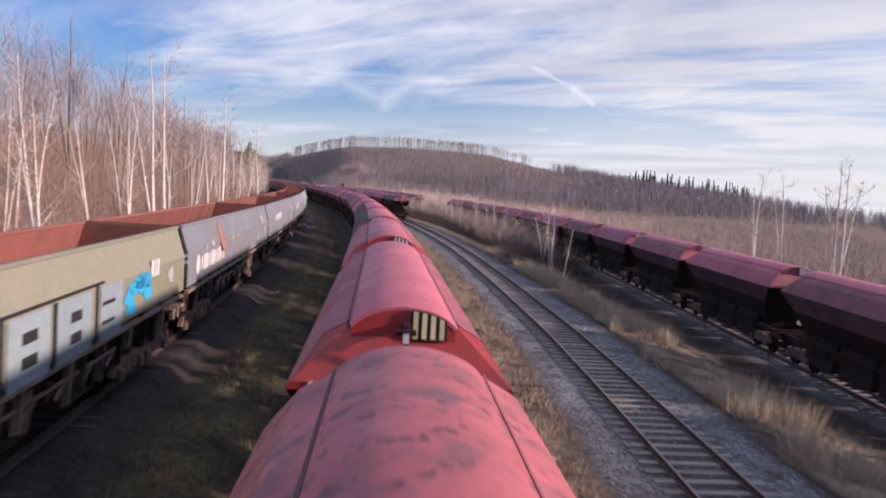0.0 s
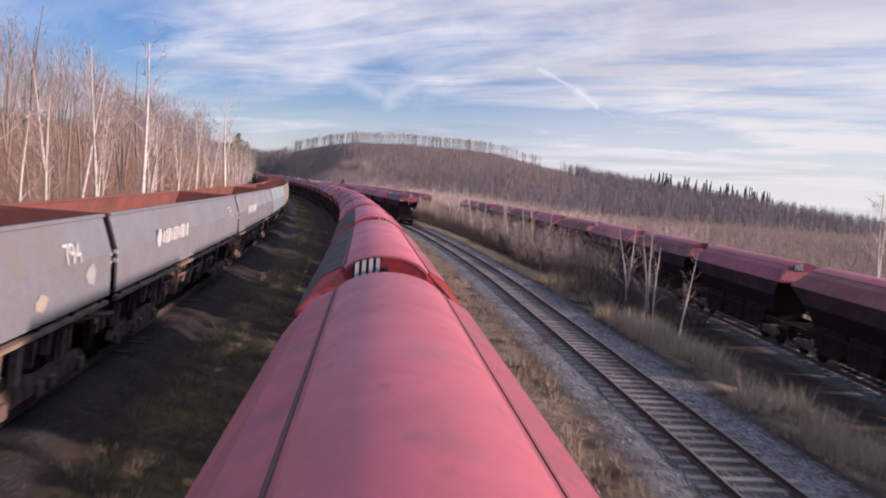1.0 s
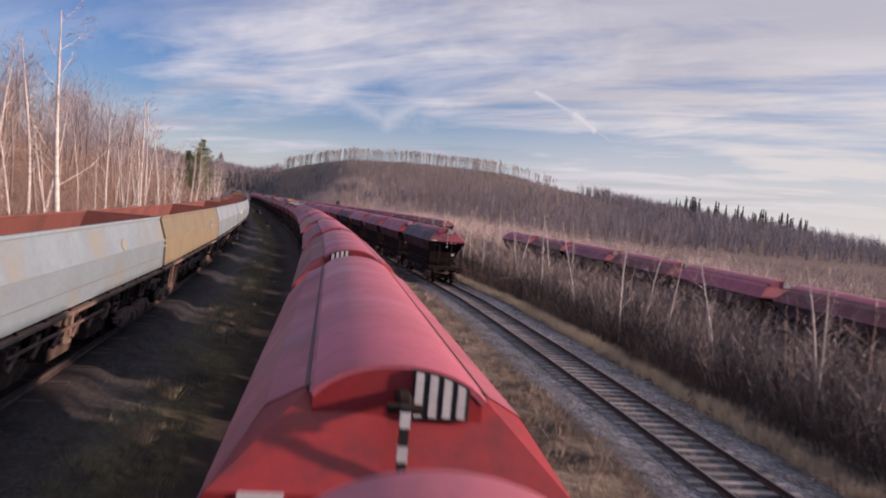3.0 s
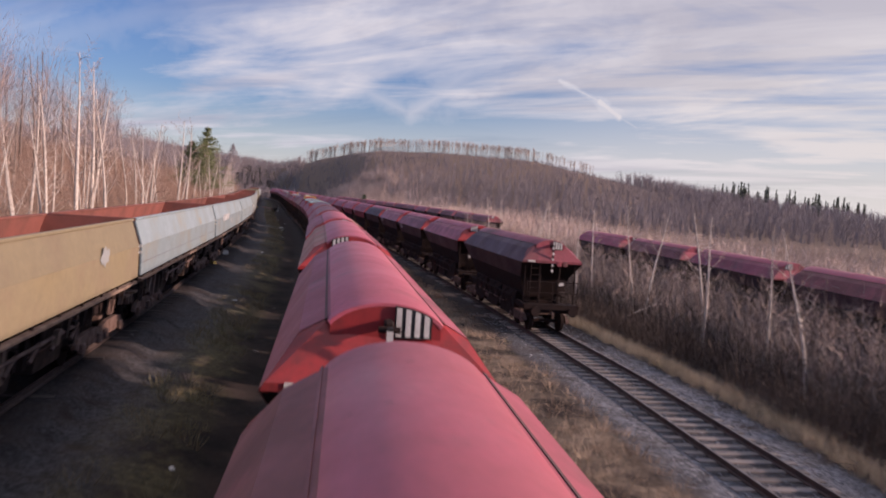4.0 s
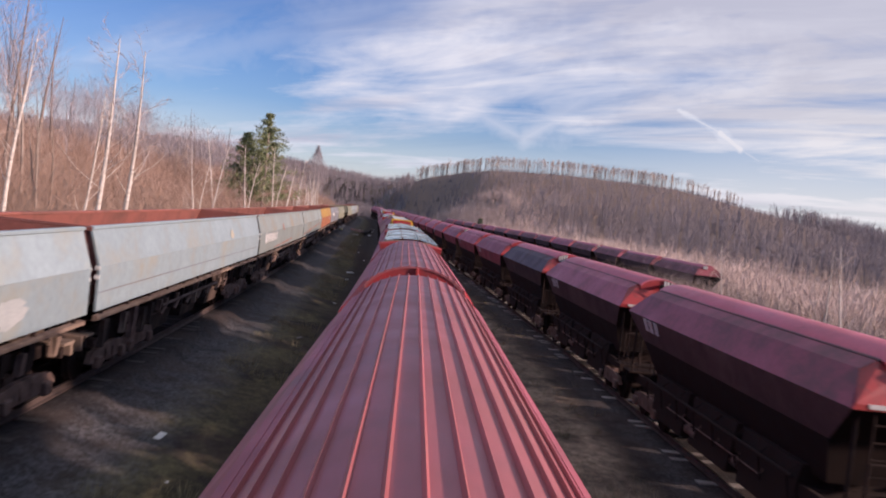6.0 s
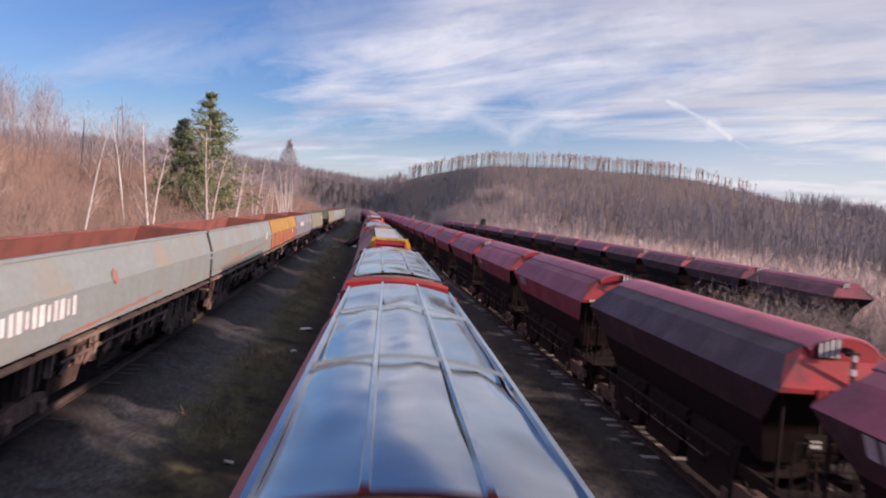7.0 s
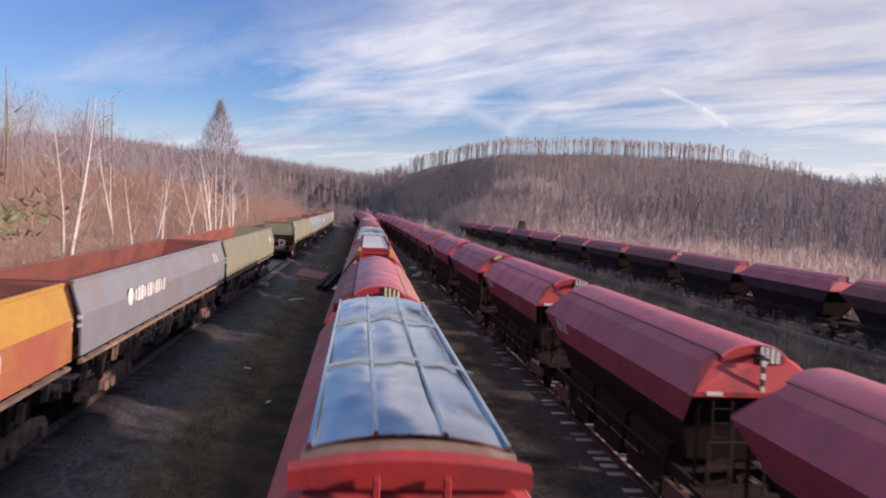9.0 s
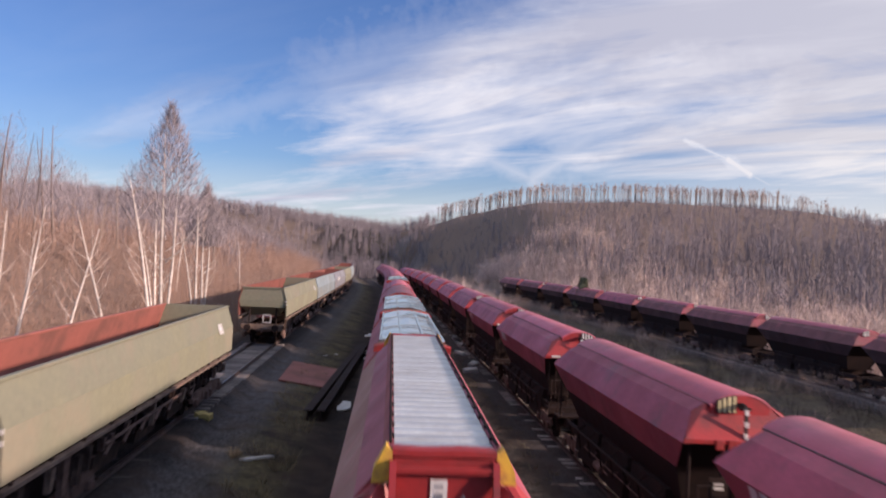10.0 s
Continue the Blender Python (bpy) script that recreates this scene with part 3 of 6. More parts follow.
def rail(which, side, s0, s1, z, parent):
    bm = bmesh.new()
    rings = []
    for s in np.arange(s0, s1 + 0.1, 4.0):
        rings.append([(*plan(s, lane(which, s) + side * 0.7525 + u), z + w) for u, w in RAIL_P])
    loft(bm, rings)
    ob = part("rail", bm, M_RAIL, parent, "dull rusty steel rail with worn head")
    bm2 = bmesh.new()
    loft(bm2, [[(*plan(s, lane(which, s) + side * 0.7525 + u), z + 0.004) for u in (-0.030, 0.030)] for s in np.arange(s0, s1 + 0.1, 4.0)], close=False)
    part("rail_head", bm2, M_RAILTOP, ob, "polished grey running surface")


def track(which, s0, s1, z, label, sleepers):
    t = thing("railway_track", label, "railway track", "yard tracks", kind="structure")
    for side in (-1, 1):
        rail(which, side, s0, s1, z, t)
    bm = bmesh.new()
    box(bm, (0, 0, -0.075), (2.6, 0.25, 0.15), bevel=0.012)
    me = bpy.data.meshes.new("sleeper")
    bm.to_mesh(me); bm.free(); me.materials.append(M_SLEEPER)
    rnd = random.Random(7)
    for k, s in enumerate(np.arange(s0 + 0.3, s1, 0.62)):
        if not any(a <= s <= b for a, b in sleepers):
            continue
        x, y = plan(s, lane(which, s) + rnd.uniform(-0.04, 0.04))
        yaw = math.degrees(np.interp(s, S_, TH_)) + rnd.uniform(-1.2, 1.2)
        ob = new("sleeper", me)
        ob.parent = t
        ob.matrix_basis = pose(x, y, z - 0.158 + rnd.uniform(-0.01, 0.006), rnd.uniform(-1, 1), 0, yaw)
    return t


track("right", -60, 440, Z_R, "open track with grey wooden sleepers and rusty rails", [(-16, 118)])
track("mid", -60, 440, 0.0, "track under a long row of covered hopper wagons", [])
track("left", -60, 440, Z_L, "track under a row of open coal wagons", [(268, 292)])
track("far", -60, 440, Z_FAR, "lower track under covered hopper wagons", [])

# ------------------------------------------------------------------ wagons


def wheelset(bm, y):
    for x in (-0.75, 0.75):
        rod(bm, (x - 0.065, y, 0.46), (x + 0.065, y, 0.46), 0.46, 18)
        rod(bm, (x + 0.05 * (1 if x < 0 else -1), y, 0.46), (x + 0.08 * (1 if x < 0 else -1), y, 0.46), 0.49, 18)
    rod(bm, (-0.95, y, 0.46), (0.95, y, 0.46), 0.085, 8)


def bogie(parent, y, wheelbase=1.8, out=1.0):
    bm = bmesh.new()
    for x in (-out, out):
        prof = [(-1.25, 0.50), (-1.05, 0.72), (-0.45, 0.80), (0.45, 0.80), (1.05, 0.72), (1.25, 0.50), (0.95, 0.44), (0.5, 0.38), (-0.5, 0.38), (-0.95, 0.44)]
        loft(bm, [[(x + u, y + a, b) for a, b in prof] for u in (-0.06, 0.06)])
        for k in (-1, 1):
            box(bm, (x * 1.07, y + k * wheelbase / 2, 0.46), (0.16, 0.30, 0.28), bevel=0.03)
            for q in (-0.2, 0.2):
                rod(bm, (x, y + q * 1.1, 0.42), (x, y + q * 1.1, 0.68), 0.075, 7)
    box(bm, (0, y, 0.72), (1.9, 0.34, 0.22), bevel=0.02)
    b = part("bogie", bm, M_RUST, parent, "rust-brown cast bogie frame")
    for k in (-1, 1):
        bm = bmesh.new()
        wheelset(bm, y + k * wheelbase / 2)
        part("wheelset", bm, M_UNDER, b)
    return b


def buffers(parent, half):
    for e in (-1, 1):
        for x in (-0.875, 0.875):
            bm = bmesh.new()
            rod(bm, (x, e * (half - 0.62), 1.06), (x, e * (half - 0.25), 1.06), 0.105, 10)
            rod(bm, (x, e * (half - 0.30), 1.06), (x, e * (half - 0.06), 1.06), 0.07, 8)
            rod(bm, (x, e * (half - 0.07), 1.06), (x, e * half, 1.06), 0.22, 14)
            part("buffer", bm, M_UNDER, parent)
        bm = bmesh.new()
        rod(bm, (0, e * (half - 0.7), 1.02), (0, e * (half - 0.25), 0.98), 0.04, 6)
        box(bm, (0, e * (half - 0.22), 0.86), (0.08, 0.06, 0.3), bevel=0.015)
        part("coupling_hook", bm, M_RUST, parent)


def underframe(parent, half, col=None):
    bm = bmesh.new()
    for x in (-0.95, 0.95):
        box(bm, (x, 0, 1.10), (0.12, 2 * half - 1.25, 0.26), bevel=0.01)
    for y in np.linspace(-half + 0.72, half - 0.72, 7):
        box(bm, (0, y, 1.10), (1.8, 0.14, 0.2))
    for e in (-1, 1):
        box(bm, (0, e * (half - 0.66), 1.08), (2.5, 0.12, 0.34), bevel=0.01)
    return part("underframe", bm, col or M_UNDER, parent)


def brake_gear(parent, y0, y1, seed):
    """Pipes, a cylinder, levers and boxes that hang below the sill."""
    r = random.Random(seed)
    for k in range(5):
        bm = bmesh.new()
        y = y0 + (y1 - y0) * (k + 0.5) / 5
        x = r.choice((-1, 1)) * r.uniform(0.75, 1.15)
        if k % 2:
            rod(bm, (x, y - 0.35, 0.72), (x, y + 0.35, 0.72), 0.14, 10)
            rod(bm, (x, y + 0.35, 0.72), (x, y + 0.8, 0.7), 0.03, 6)
            part("brake_cylinder", bm, M_RUST, parent)
        else:
            box(bm, (x, y, 0.8), (0.16, 0.34, 0.26), bevel=0.02)
            rod(bm, (x, y, 0.9), (x * 0.9, y, 1.05), 0.03, 6)
            part("valve_box", bm, M_UNDER, parent)
    for x in (-1.12, 1.12):
        bm = bmesh.new()
        rod(bm, (x, y0, 0.93), (x, y1, 0.93), 0.025, 6)
        for y in np.linspace(y0, y1, 6):
            rod(bm, (x, y, 0.93), (x * 0.93, y, 1.05), 0.018, 5)
        part("brake_pipe", bm, M_RUST, parent)


def ladder(parent, x, y, z0, z1, dx_=0.2):
    bm = bmesh.new()
    for q in (-dx_, dx_):
        rod(bm, (x + q, y, z0), (x + q, y, z1), 0.02, 6)
    z = z0 + 0.12
    while z < z1:
        rod(bm, (x - dx_, y, z), (x + dx_, y, z), 0.014, 5); z += 0.3
    return part("ladder", bm, M_UNDER, parent)


HALF = 7.05        # half length over buffers of the covered hoppers


def hopper_lower(w, seed=0, hull_mat=None, end_mat=None, far=False, lower=None, ends=True, sides=(None, None)):
    """Everything below the roof: faceted hull, end panels, chutes, platforms, running gear."""
    hull_mat, end_mat = hull_mat or M_HULL, end_mat or M_END
    # hull: leaning upper facet, narrow waist band, lower facet drawn in towards the chutes
    yb, yt = 6.25, 5.66
    for sx in (-1, 1):
        bm = bmesh.new()
        loft(bm, [[(sx * 0.66, y, 4.02), (sx * 1.05, y, 3.80), (sx * 1.46, y2, 3.20)]
                  for y, y2 in ((-yt, -yb), (-3.0, -3.0), (0, 0), (3.0, 3.0), (yt, yb))], close=False)
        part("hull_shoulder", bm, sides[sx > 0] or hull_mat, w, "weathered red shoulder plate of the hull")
        # A given lower material darkens this plate: underside shade put into the colour.
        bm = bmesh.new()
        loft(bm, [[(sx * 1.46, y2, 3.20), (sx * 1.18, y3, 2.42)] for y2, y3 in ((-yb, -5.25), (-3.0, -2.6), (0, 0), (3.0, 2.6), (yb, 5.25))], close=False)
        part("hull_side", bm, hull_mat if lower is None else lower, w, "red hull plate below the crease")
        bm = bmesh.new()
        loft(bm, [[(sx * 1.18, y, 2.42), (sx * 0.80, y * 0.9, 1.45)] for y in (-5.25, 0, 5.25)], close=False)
        part("bottom_plate", bm, M_UNDER, w, "near-black bottom plate of the hull")
    for e in (-1, 1):
        bm = bmesh.new()
        outl = [(-1.40, 3.29), (-1.05, 3.79), (-0.66, 4.01), (-0.34, 4.05), (0, 4.06), (0.34, 4.05), (0.66, 4.01), (1.05, 3.79), (1.40, 3.29), (1.45, 3.19), (-1.45, 3.19)]
        yy = [yb if z < 3.5 else yt for _, z in outl]
        loft(bm, [[(x, e * (y - 0.05), z) for (x, z), y in zip(outl, yy)], [(x, e * y, z) for (x, z), y in zip(outl, yy)]])
        if ends:
            part("end_panel", bm, end_mat, w, "bright red sloping end panel")
        else:
            bm.free()
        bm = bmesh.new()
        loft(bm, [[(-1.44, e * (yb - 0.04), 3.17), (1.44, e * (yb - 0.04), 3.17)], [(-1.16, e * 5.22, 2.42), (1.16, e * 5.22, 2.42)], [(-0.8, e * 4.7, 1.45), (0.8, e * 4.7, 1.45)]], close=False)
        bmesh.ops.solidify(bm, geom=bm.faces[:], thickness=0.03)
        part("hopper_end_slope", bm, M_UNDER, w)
        if far:
            continue
        # framed ribs on the end panel
        for x0, x1 in ((0.12, 0.34), (0.42, 0.62)) if ends else ():
            bm = bmesh.new()
            box(bm, ((x0 + x1) / 2 + 0.1, e * (yb + 0.0), 3.17), (x1 - x0, 0.05, 0.24), bevel=0.02)
            part("end_rib", bm, end_mat, w)
        # platform, posts, rails
        bm = bmesh.new()
        box(bm, (0, e * 6.25, 1.28), (2.6, 0.7, 0.05))
        box(bm, (0, e * 6.58, 1.20), (2.6, 0.05, 0.22))
        part("end_platform", bm, M_UNDER, w)
        for x in (-1.2, -0.45, 0.45, 1.2):
            bm = bmesh.new()
            rod(bm, (x, e * 6.0, 1.28), (x, e * 6.0, 3.02), 0.035, 6)
            part("end_post", bm, M_UNDER, w)
        bm = bmesh.new()
        for z in (1.85, 2.35):
            rod(bm, (-1.2, e * 6.52, z), (1.2, e * 6.52, z), 0.02, 6)
        for x in (-1.2, 0.0, 1.2):
            rod(bm, (x, e * 6.52, 1.28), (x, e * 6.52, 2.35), 0.02, 6)
        part("handrail", bm, M_UNDER, w)
        ladder(w, -0.75, e * 6.12, 1.3, 3.2)
        bm = bmesh.new()
        box(bm, (0.55, e * 6.06, 2.15), (0.42, 0.03, 0.5))
        box(bm, (0.55, e * 6.085, 2.15), (0.30, 0.02, 0.36))
        part("end_box", bm, M_UNDER, w)
        bm = bmesh.new()
        box(bm, (0.55, e * 6.105, 2.22), (0.22, 0.01, 0.14))
        part("notice_plate", bm, M_WHITE, w, "small white notice plate")
        bm = bmesh.new()
        box(bm, (-1.0, e * (yb + 0.012), 3.26), (0.34, 0.012, 0.08))
        part("end_label", bm, M_WHITE, w, "narrow white label on the end panel")
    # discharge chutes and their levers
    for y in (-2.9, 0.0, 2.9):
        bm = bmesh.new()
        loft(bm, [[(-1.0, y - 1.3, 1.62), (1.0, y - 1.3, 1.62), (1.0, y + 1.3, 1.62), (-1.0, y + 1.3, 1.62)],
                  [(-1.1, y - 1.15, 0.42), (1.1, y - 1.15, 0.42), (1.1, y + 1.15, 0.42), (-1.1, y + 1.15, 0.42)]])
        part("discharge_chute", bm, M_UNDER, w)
    for x in (-1.3, 1.3):
        bm = bmesh.new()
        rod(bm, (x, -4.4, 1.42), (x, 4.4, 1.42), 0.045, 8)
        for y in np.linspace(-4.2, 4.2, 8):
            rod(bm, (x, y, 1.42), (x * 0.82, y, 1.62), 0.03, 6)
            rod(bm, (x, y, 1.42), (x * 0.92, y, 0.85), 0.025, 6)
        part("shutter_shaft", bm, M_UNDER, w)
    underframe(w, HALF)
    if not far:
        brake_gear(w, -2.8, 2.8, seed)
        buffers(w, HALF)
    for y in (-4.75, 4.75):
        bogie(w, y)


def roof_arc(x):
    """Height of the rounded roof shell at an offset from its middle."""
    return 4.235 - 0.46 * (1 - math.sqrt(max(0.0, 1 - (x / 0.79) ** 2)))


def warning_plate(w, e, x0, x1, stripe):
    """Black plate with upright stripes under the roof's edge."""
    top = lambda x: roof_arc(x) - 0.035
    bm = bmesh.new()
    outl = [(x0, 3.80), (x1, 3.80)] + [(x, top(x)) for x in np.linspace(x1, x0, 5)]
    loft(bm, [[(x, e * 5.852, z) for x, z in outl], [(x, e * 5.885, z) for x, z in outl]])
    p = part("warning_plate", bm, M_BLACK, w, "black warning plate with pale upright stripes")
    n = 4
    for k in range(n):
        xa = x0 + (x1 - x0) * (k + 0.16) / n
        xb = xa + (x1 - x0) * 0.56 / n
        bm = bmesh.new()
        loft(bm, [[(xa, e * y, 3.82), (xb, e * y, 3.82), (xb, e * y, top(xb) - 0.015), (xa, e * y, top(xa) - 0.015)] for y in (5.886, 5.894)])
        part("stripe", bm, stripe, p)


def striped_post(w, e, x=0.02):
    p = bmesh.new()
    box(p, (x, e * 6.20, 3.36), (0.07, 0.06, 1.25))
    ob = part("striped_post", p, M_BLACK, w, "black post with white bands")
    for k in range(5):
        bm = bmesh.new()
        box(bm, (x, e * 6.20, 2.84 + k * 0.26), (0.078, 0.068, 0.12))
        part("white_band", bm, M_WHITE, ob)
    bm = bmesh.new()
    box(bm, (x, e * 5.98, 3.98), (0.11, 0.26, 0.11), bevel=0.02)
    part("roof_latch", bm, M_UNDER, w)
    bm = bmesh.new()
    rod(bm, (x - 0.13, e * 6.12, 3.94), (x + 0.13, e * 6.12, 3.94), 0.04, 8)
    part("latch_bar", bm, M_UNDER, w)


def round_hopper(name, label, stripe, roof_mat, hull_mat=None, plates=True, seed=0, far=False, lower=None, end_mat=None, sides=(None, None), seal=True):
    w = thing(name, label, "hopper wagon", "covered hopper wagons")
    hopper_lower(w, seed, hull_mat, end_mat, far=far, lower=lower, sides=sides)
    # swivelling roof shell
    bm = bmesh.new()
    arc = [(0.79 * math.sin(a), 4.235 - 0.46 * (1 - math.cos(a)) * 1.0) for a in np.linspace(-1.12, 1.12, 17)]
    rings = []
    for y in (-5.85, -5.80, -2, 2, 5.80, 5.85):
        q = 0.985 if abs(y) > 5.82 else 1.0
        rings.append([(x * q, y, z - (0.012 if q < 1 else 0)) for x, z in arc] + [(x * q * 0.96, y, z - 0.05) for x, z in arc[::-1]])
    loft(bm, rings)
    part("roof_shell", bm, roof_mat, w, "faded pink-red rounded roof shell", smooth=True)
    # Left seam is darker: the shadow line of the shell's edge, painted in.
    for sx in (-1, 1):
        bm = bmesh.new()
        box(bm, (sx * 0.728, 0, 3.976), (0.034 if sx < 0 else 0.026, 11.5, 0.03), 0, sx * 28)
        part("roof_seal", bm, M_SEAM if sx < 0 and seal else M_BROWNED, w, "roof edge seam, its shadow line painted dark on one side")
    for e in (-1, 1):
        bm = bmesh.new()
        xs = np.linspace(-0.68, 0.68, 13)
        outl = [(-0.68, 3.70), (0.68, 3.70)] + [(x, roof_arc(x) - 0.03) for x in xs[::-1]]
        loft(bm, [[(x, e * y, z) for x, z in outl] for y in (5.72, 5.842)])
        part("roof_end", bm, end_mat or M_END, w, "red plate closing the roof end")
    if plates:
        for e in (-1, 1):
            warning_plate(w, e, 0.10, 0.56, stripe)
            if not far:
                striped_post(w, e)
    return w


def lettering(w, text, size, m, material, name="lettering"):
    cu = bpy.data.curves.new(name, "FONT")
    cu.body, cu.size, cu.extrude, cu.align_x, cu.align_y = text, size, 0.004, "CENTER", "CENTER"
    tmp = new(name, cu)
    me = bpy.data.meshes.new_from_object(tmp.evaluated_get(bpy.context.evaluated_depsgraph_get()))
    bpy.data.objects.remove(tmp)
    me.materials.append(material)
    ob = new(name, me)
    ob.parent, ob.matrix_basis = w, m
    return ob


# text laid on the lower hull facet that faces -x: runs from +y to -y
def hull_sign(w, y=4.0, seed=0):
    for k, (dx_, h) in enumerate(((-0.62, 0.42), (-0.2, 0.42), (0.28, 0.42))):
        bm = bmesh.new()
        box(bm, (0, 0, 0), (0.3, h * 0.9, 0.008))
        ob = part("sign_bar", bm, M_PALEW, w, "faded white company mark")
        tl = math.atan2(0.28, 0.78)
        ob.matrix_basis = Matrix(((0, -math.sin(tl), -math.cos(tl), -1.395), (-1, 0, 0, y - dx_), (0, math.cos(tl), -math.sin(tl), 2.98), (0, 0, 0, 1)))


protos = {}
PARK = pose(0, -420, -60)


def proto(key, w):
    protos[key] = w
    return w


proto("red_a", round_hopper("covered_hopper_wagon", "faded pink-red covered hopper wagon with rounded roof", M_WHITE, M_ROOF, seed=1))
proto("red_y", round_hopper("covered_hopper_wagon", "faded pink-red covered hopper wagon with yellow warning stripes", M_CREAM, M_ROOF, seed=2))
# The darker plate lies on the row's left, on turned wagons too.
proto("red_blackish", round_hopper("covered_hopper_wagon", "pink-red covered hopper wagon with a near-black shoulder", M_WHITE, M_ROOF, seed=1, sides=(M_BLACKISH, None)))
proto("red_blackish_turned", round_hopper("covered_hopper_wagon", "pink-red covered hopper wagon with a near-black shoulder", M_WHITE, M_ROOF, seed=1, sides=(None, M_BLACKISH)))
proto("red_brown_turned", round_hopper("covered_hopper_wagon", "pink-red covered hopper wagon with a dark brown-red shoulder", M_WHITE, M_ROOF, seed=1, sides=(None, M_BROWNED)))
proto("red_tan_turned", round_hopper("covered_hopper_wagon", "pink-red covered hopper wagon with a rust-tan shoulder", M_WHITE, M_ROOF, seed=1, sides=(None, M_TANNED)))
proto("red_tan", round_hopper("covered_hopper_wagon", "smooth pink-red covered hopper wagon with a rust-tan shoulder", M_WHITE, M_ROOF, seed=2, sides=(None, M_TANNED), seal=False))
proto("red_stained", round_hopper("covered_hopper_wagon", "pink-red covered hopper wagon with a stained roof and grimy shoulders", M_CREAM, M_ROOFS, seed=2, sides=(M_BROWNED, M_TANNED)))
proto("red_far", round_hopper("covered_hopper_wagon", "faded dark red covered hopper wagon with rounded roof", M_WHITE, M_ROOF, seed=1, far=True))
proto("blotched", round_hopper("covered_hopper_wagon", "pink-red covered hopper wagon with dark blotches on its roof", M_WHITE, M_ROOFD, M_ROOFD, seed=1))
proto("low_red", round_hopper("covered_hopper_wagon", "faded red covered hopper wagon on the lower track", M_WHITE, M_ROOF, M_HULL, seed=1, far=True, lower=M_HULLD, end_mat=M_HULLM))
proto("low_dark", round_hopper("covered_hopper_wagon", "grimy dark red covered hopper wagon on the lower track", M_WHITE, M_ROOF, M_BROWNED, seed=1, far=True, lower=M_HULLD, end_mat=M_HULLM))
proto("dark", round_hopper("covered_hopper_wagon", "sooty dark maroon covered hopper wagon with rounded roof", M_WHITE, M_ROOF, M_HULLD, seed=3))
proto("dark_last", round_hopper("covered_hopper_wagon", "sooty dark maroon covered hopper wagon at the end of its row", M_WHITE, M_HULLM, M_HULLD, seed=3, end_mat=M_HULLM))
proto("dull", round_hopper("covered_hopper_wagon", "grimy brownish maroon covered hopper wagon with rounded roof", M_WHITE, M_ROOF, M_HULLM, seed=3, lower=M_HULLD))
hull_sign(protos["dark"])
hull_sign(protos["dull"])
hull_sign(protos["red_a"])


def silver_hopper():
    w = thing("silver_roof_hopper_wagon", "red hopper wagon with dented bare aluminium roof", "hopper wagon", "covered hopper wagons")
    hopper_lower(w, 3)
    rnd = random.Random(5)
    bm = bmesh.new()
    xs = np.linspace(-1.02, 1.02, 31)
    tilt = {(i, j): (rnd.uniform(-0.09, 0.09), rnd.uniform(-0.03, 0.03)) for i in range(3) for j in range(3)}

    def buckle(x, y):
        """Each sheet between the seams is tilted a little."""
        i, j = min(2, max(0, int((x + 1.02) / 0.68))), min(2, max(0, int((y + 5.9) / 3.94)))
        xc, yc = -0.68 + 0.68 * i, -3.94 + 3.94 * j
        fade = max(0.0, 1 - abs((x - xc) / 0.36) ** 4) * max(0.0, 1 - abs((y - yc) / 2.0) ** 6)
        return (tilt[i, j][0] * (x - xc) + tilt[i, j][1] * (y - yc)) * fade

    rings = []
    for y in np.linspace(-5.74, 5.74, 65):
        rings.append([(x, y, 4.19 - 0.16 * (x / 1.02) ** 2 + (0.030 * noise.noise((x * 1.3, y * 0.32, 3.0)) - 0.060 * abs(noise.noise((x * 1.3, y * 0.38, 9.0))) - 0.010 * abs(noise.noise((x * 2.2, y * 1.2, 4.0))) + buckle(x, y)) * (1 - (abs(y) / 5.75) ** 8)) for x in xs])
    loft(bm, rings, close=False)
    bmesh.ops.solidify(bm, geom=bm.faces[:], thickness=0.02)
    part("sheet_roof", bm, M_SILVER, w, "dented reflective aluminium sheet roof", smooth=True)
    for x in (-0.98, -0.34, 0.34, 0.98):
        bm = bmesh.new()
        z = 4.19 - 0.16 * (x / 1.02) ** 2 + 0.02
        loft(bm, [[(x - 0.035, y, z - 0.02), (x - 0.02, y, z + 0.025), (x + 0.02, y, z + 0.025), (x + 0.035, y, z - 0.02)] for y in (-5.76, 5.76)])
        part("standing_seam", bm, M_SILVER, w)
    for y in (-2.0, 2.0):
        bm = bmesh.new()
        loft(bm, [[(x, y - 0.03, 4.20 - 0.16 * (x / 1.02) ** 2), (x, y, 4.235 - 0.16 * (x / 1.02) ** 2), (x, y + 0.03, 4.20 - 0.16 * (x / 1.02) ** 2)] for x in xs], close=False)
        part("cross_seam", bm, M_SILVER, w)
    for e in (-1, 1):
        bm = bmesh.new()
        loft(bm, [[(x, e * y, z) for y, z in ((5.72, 3.98), (5.93, 3.96), (5.93, 4.07 - 0.13 * (x / 1.1) ** 2), (5.72, 4.13 - 0.14 * (x / 1.1) ** 2))] for x in np.linspace(-1.05, 1.05, 9)])
        part("rust_strip", bm, M_DUSTY, w, "rusty brown strip behind the roof sheets")
        bm = bmesh.new()
        loft(bm, [[(x, e * y, z) for y, z in ((5.92, 3.78), (6.04, 3.74), (6.05, 4.02 - 0.10 * (x / 1.1) ** 2), (5.96, 4.10 - 0.12 * (x / 1.1) ** 2), (5.92, 4.09 - 0.12 * (x / 1.1) ** 2))] for x in np.linspace(-1.16, 1.16, 11)])
        part("roof_end_rim", bm, M_END, w, "bright red rim at the roof end")
        for x in (-0.33, 0.33):
            bm = bmesh.new()
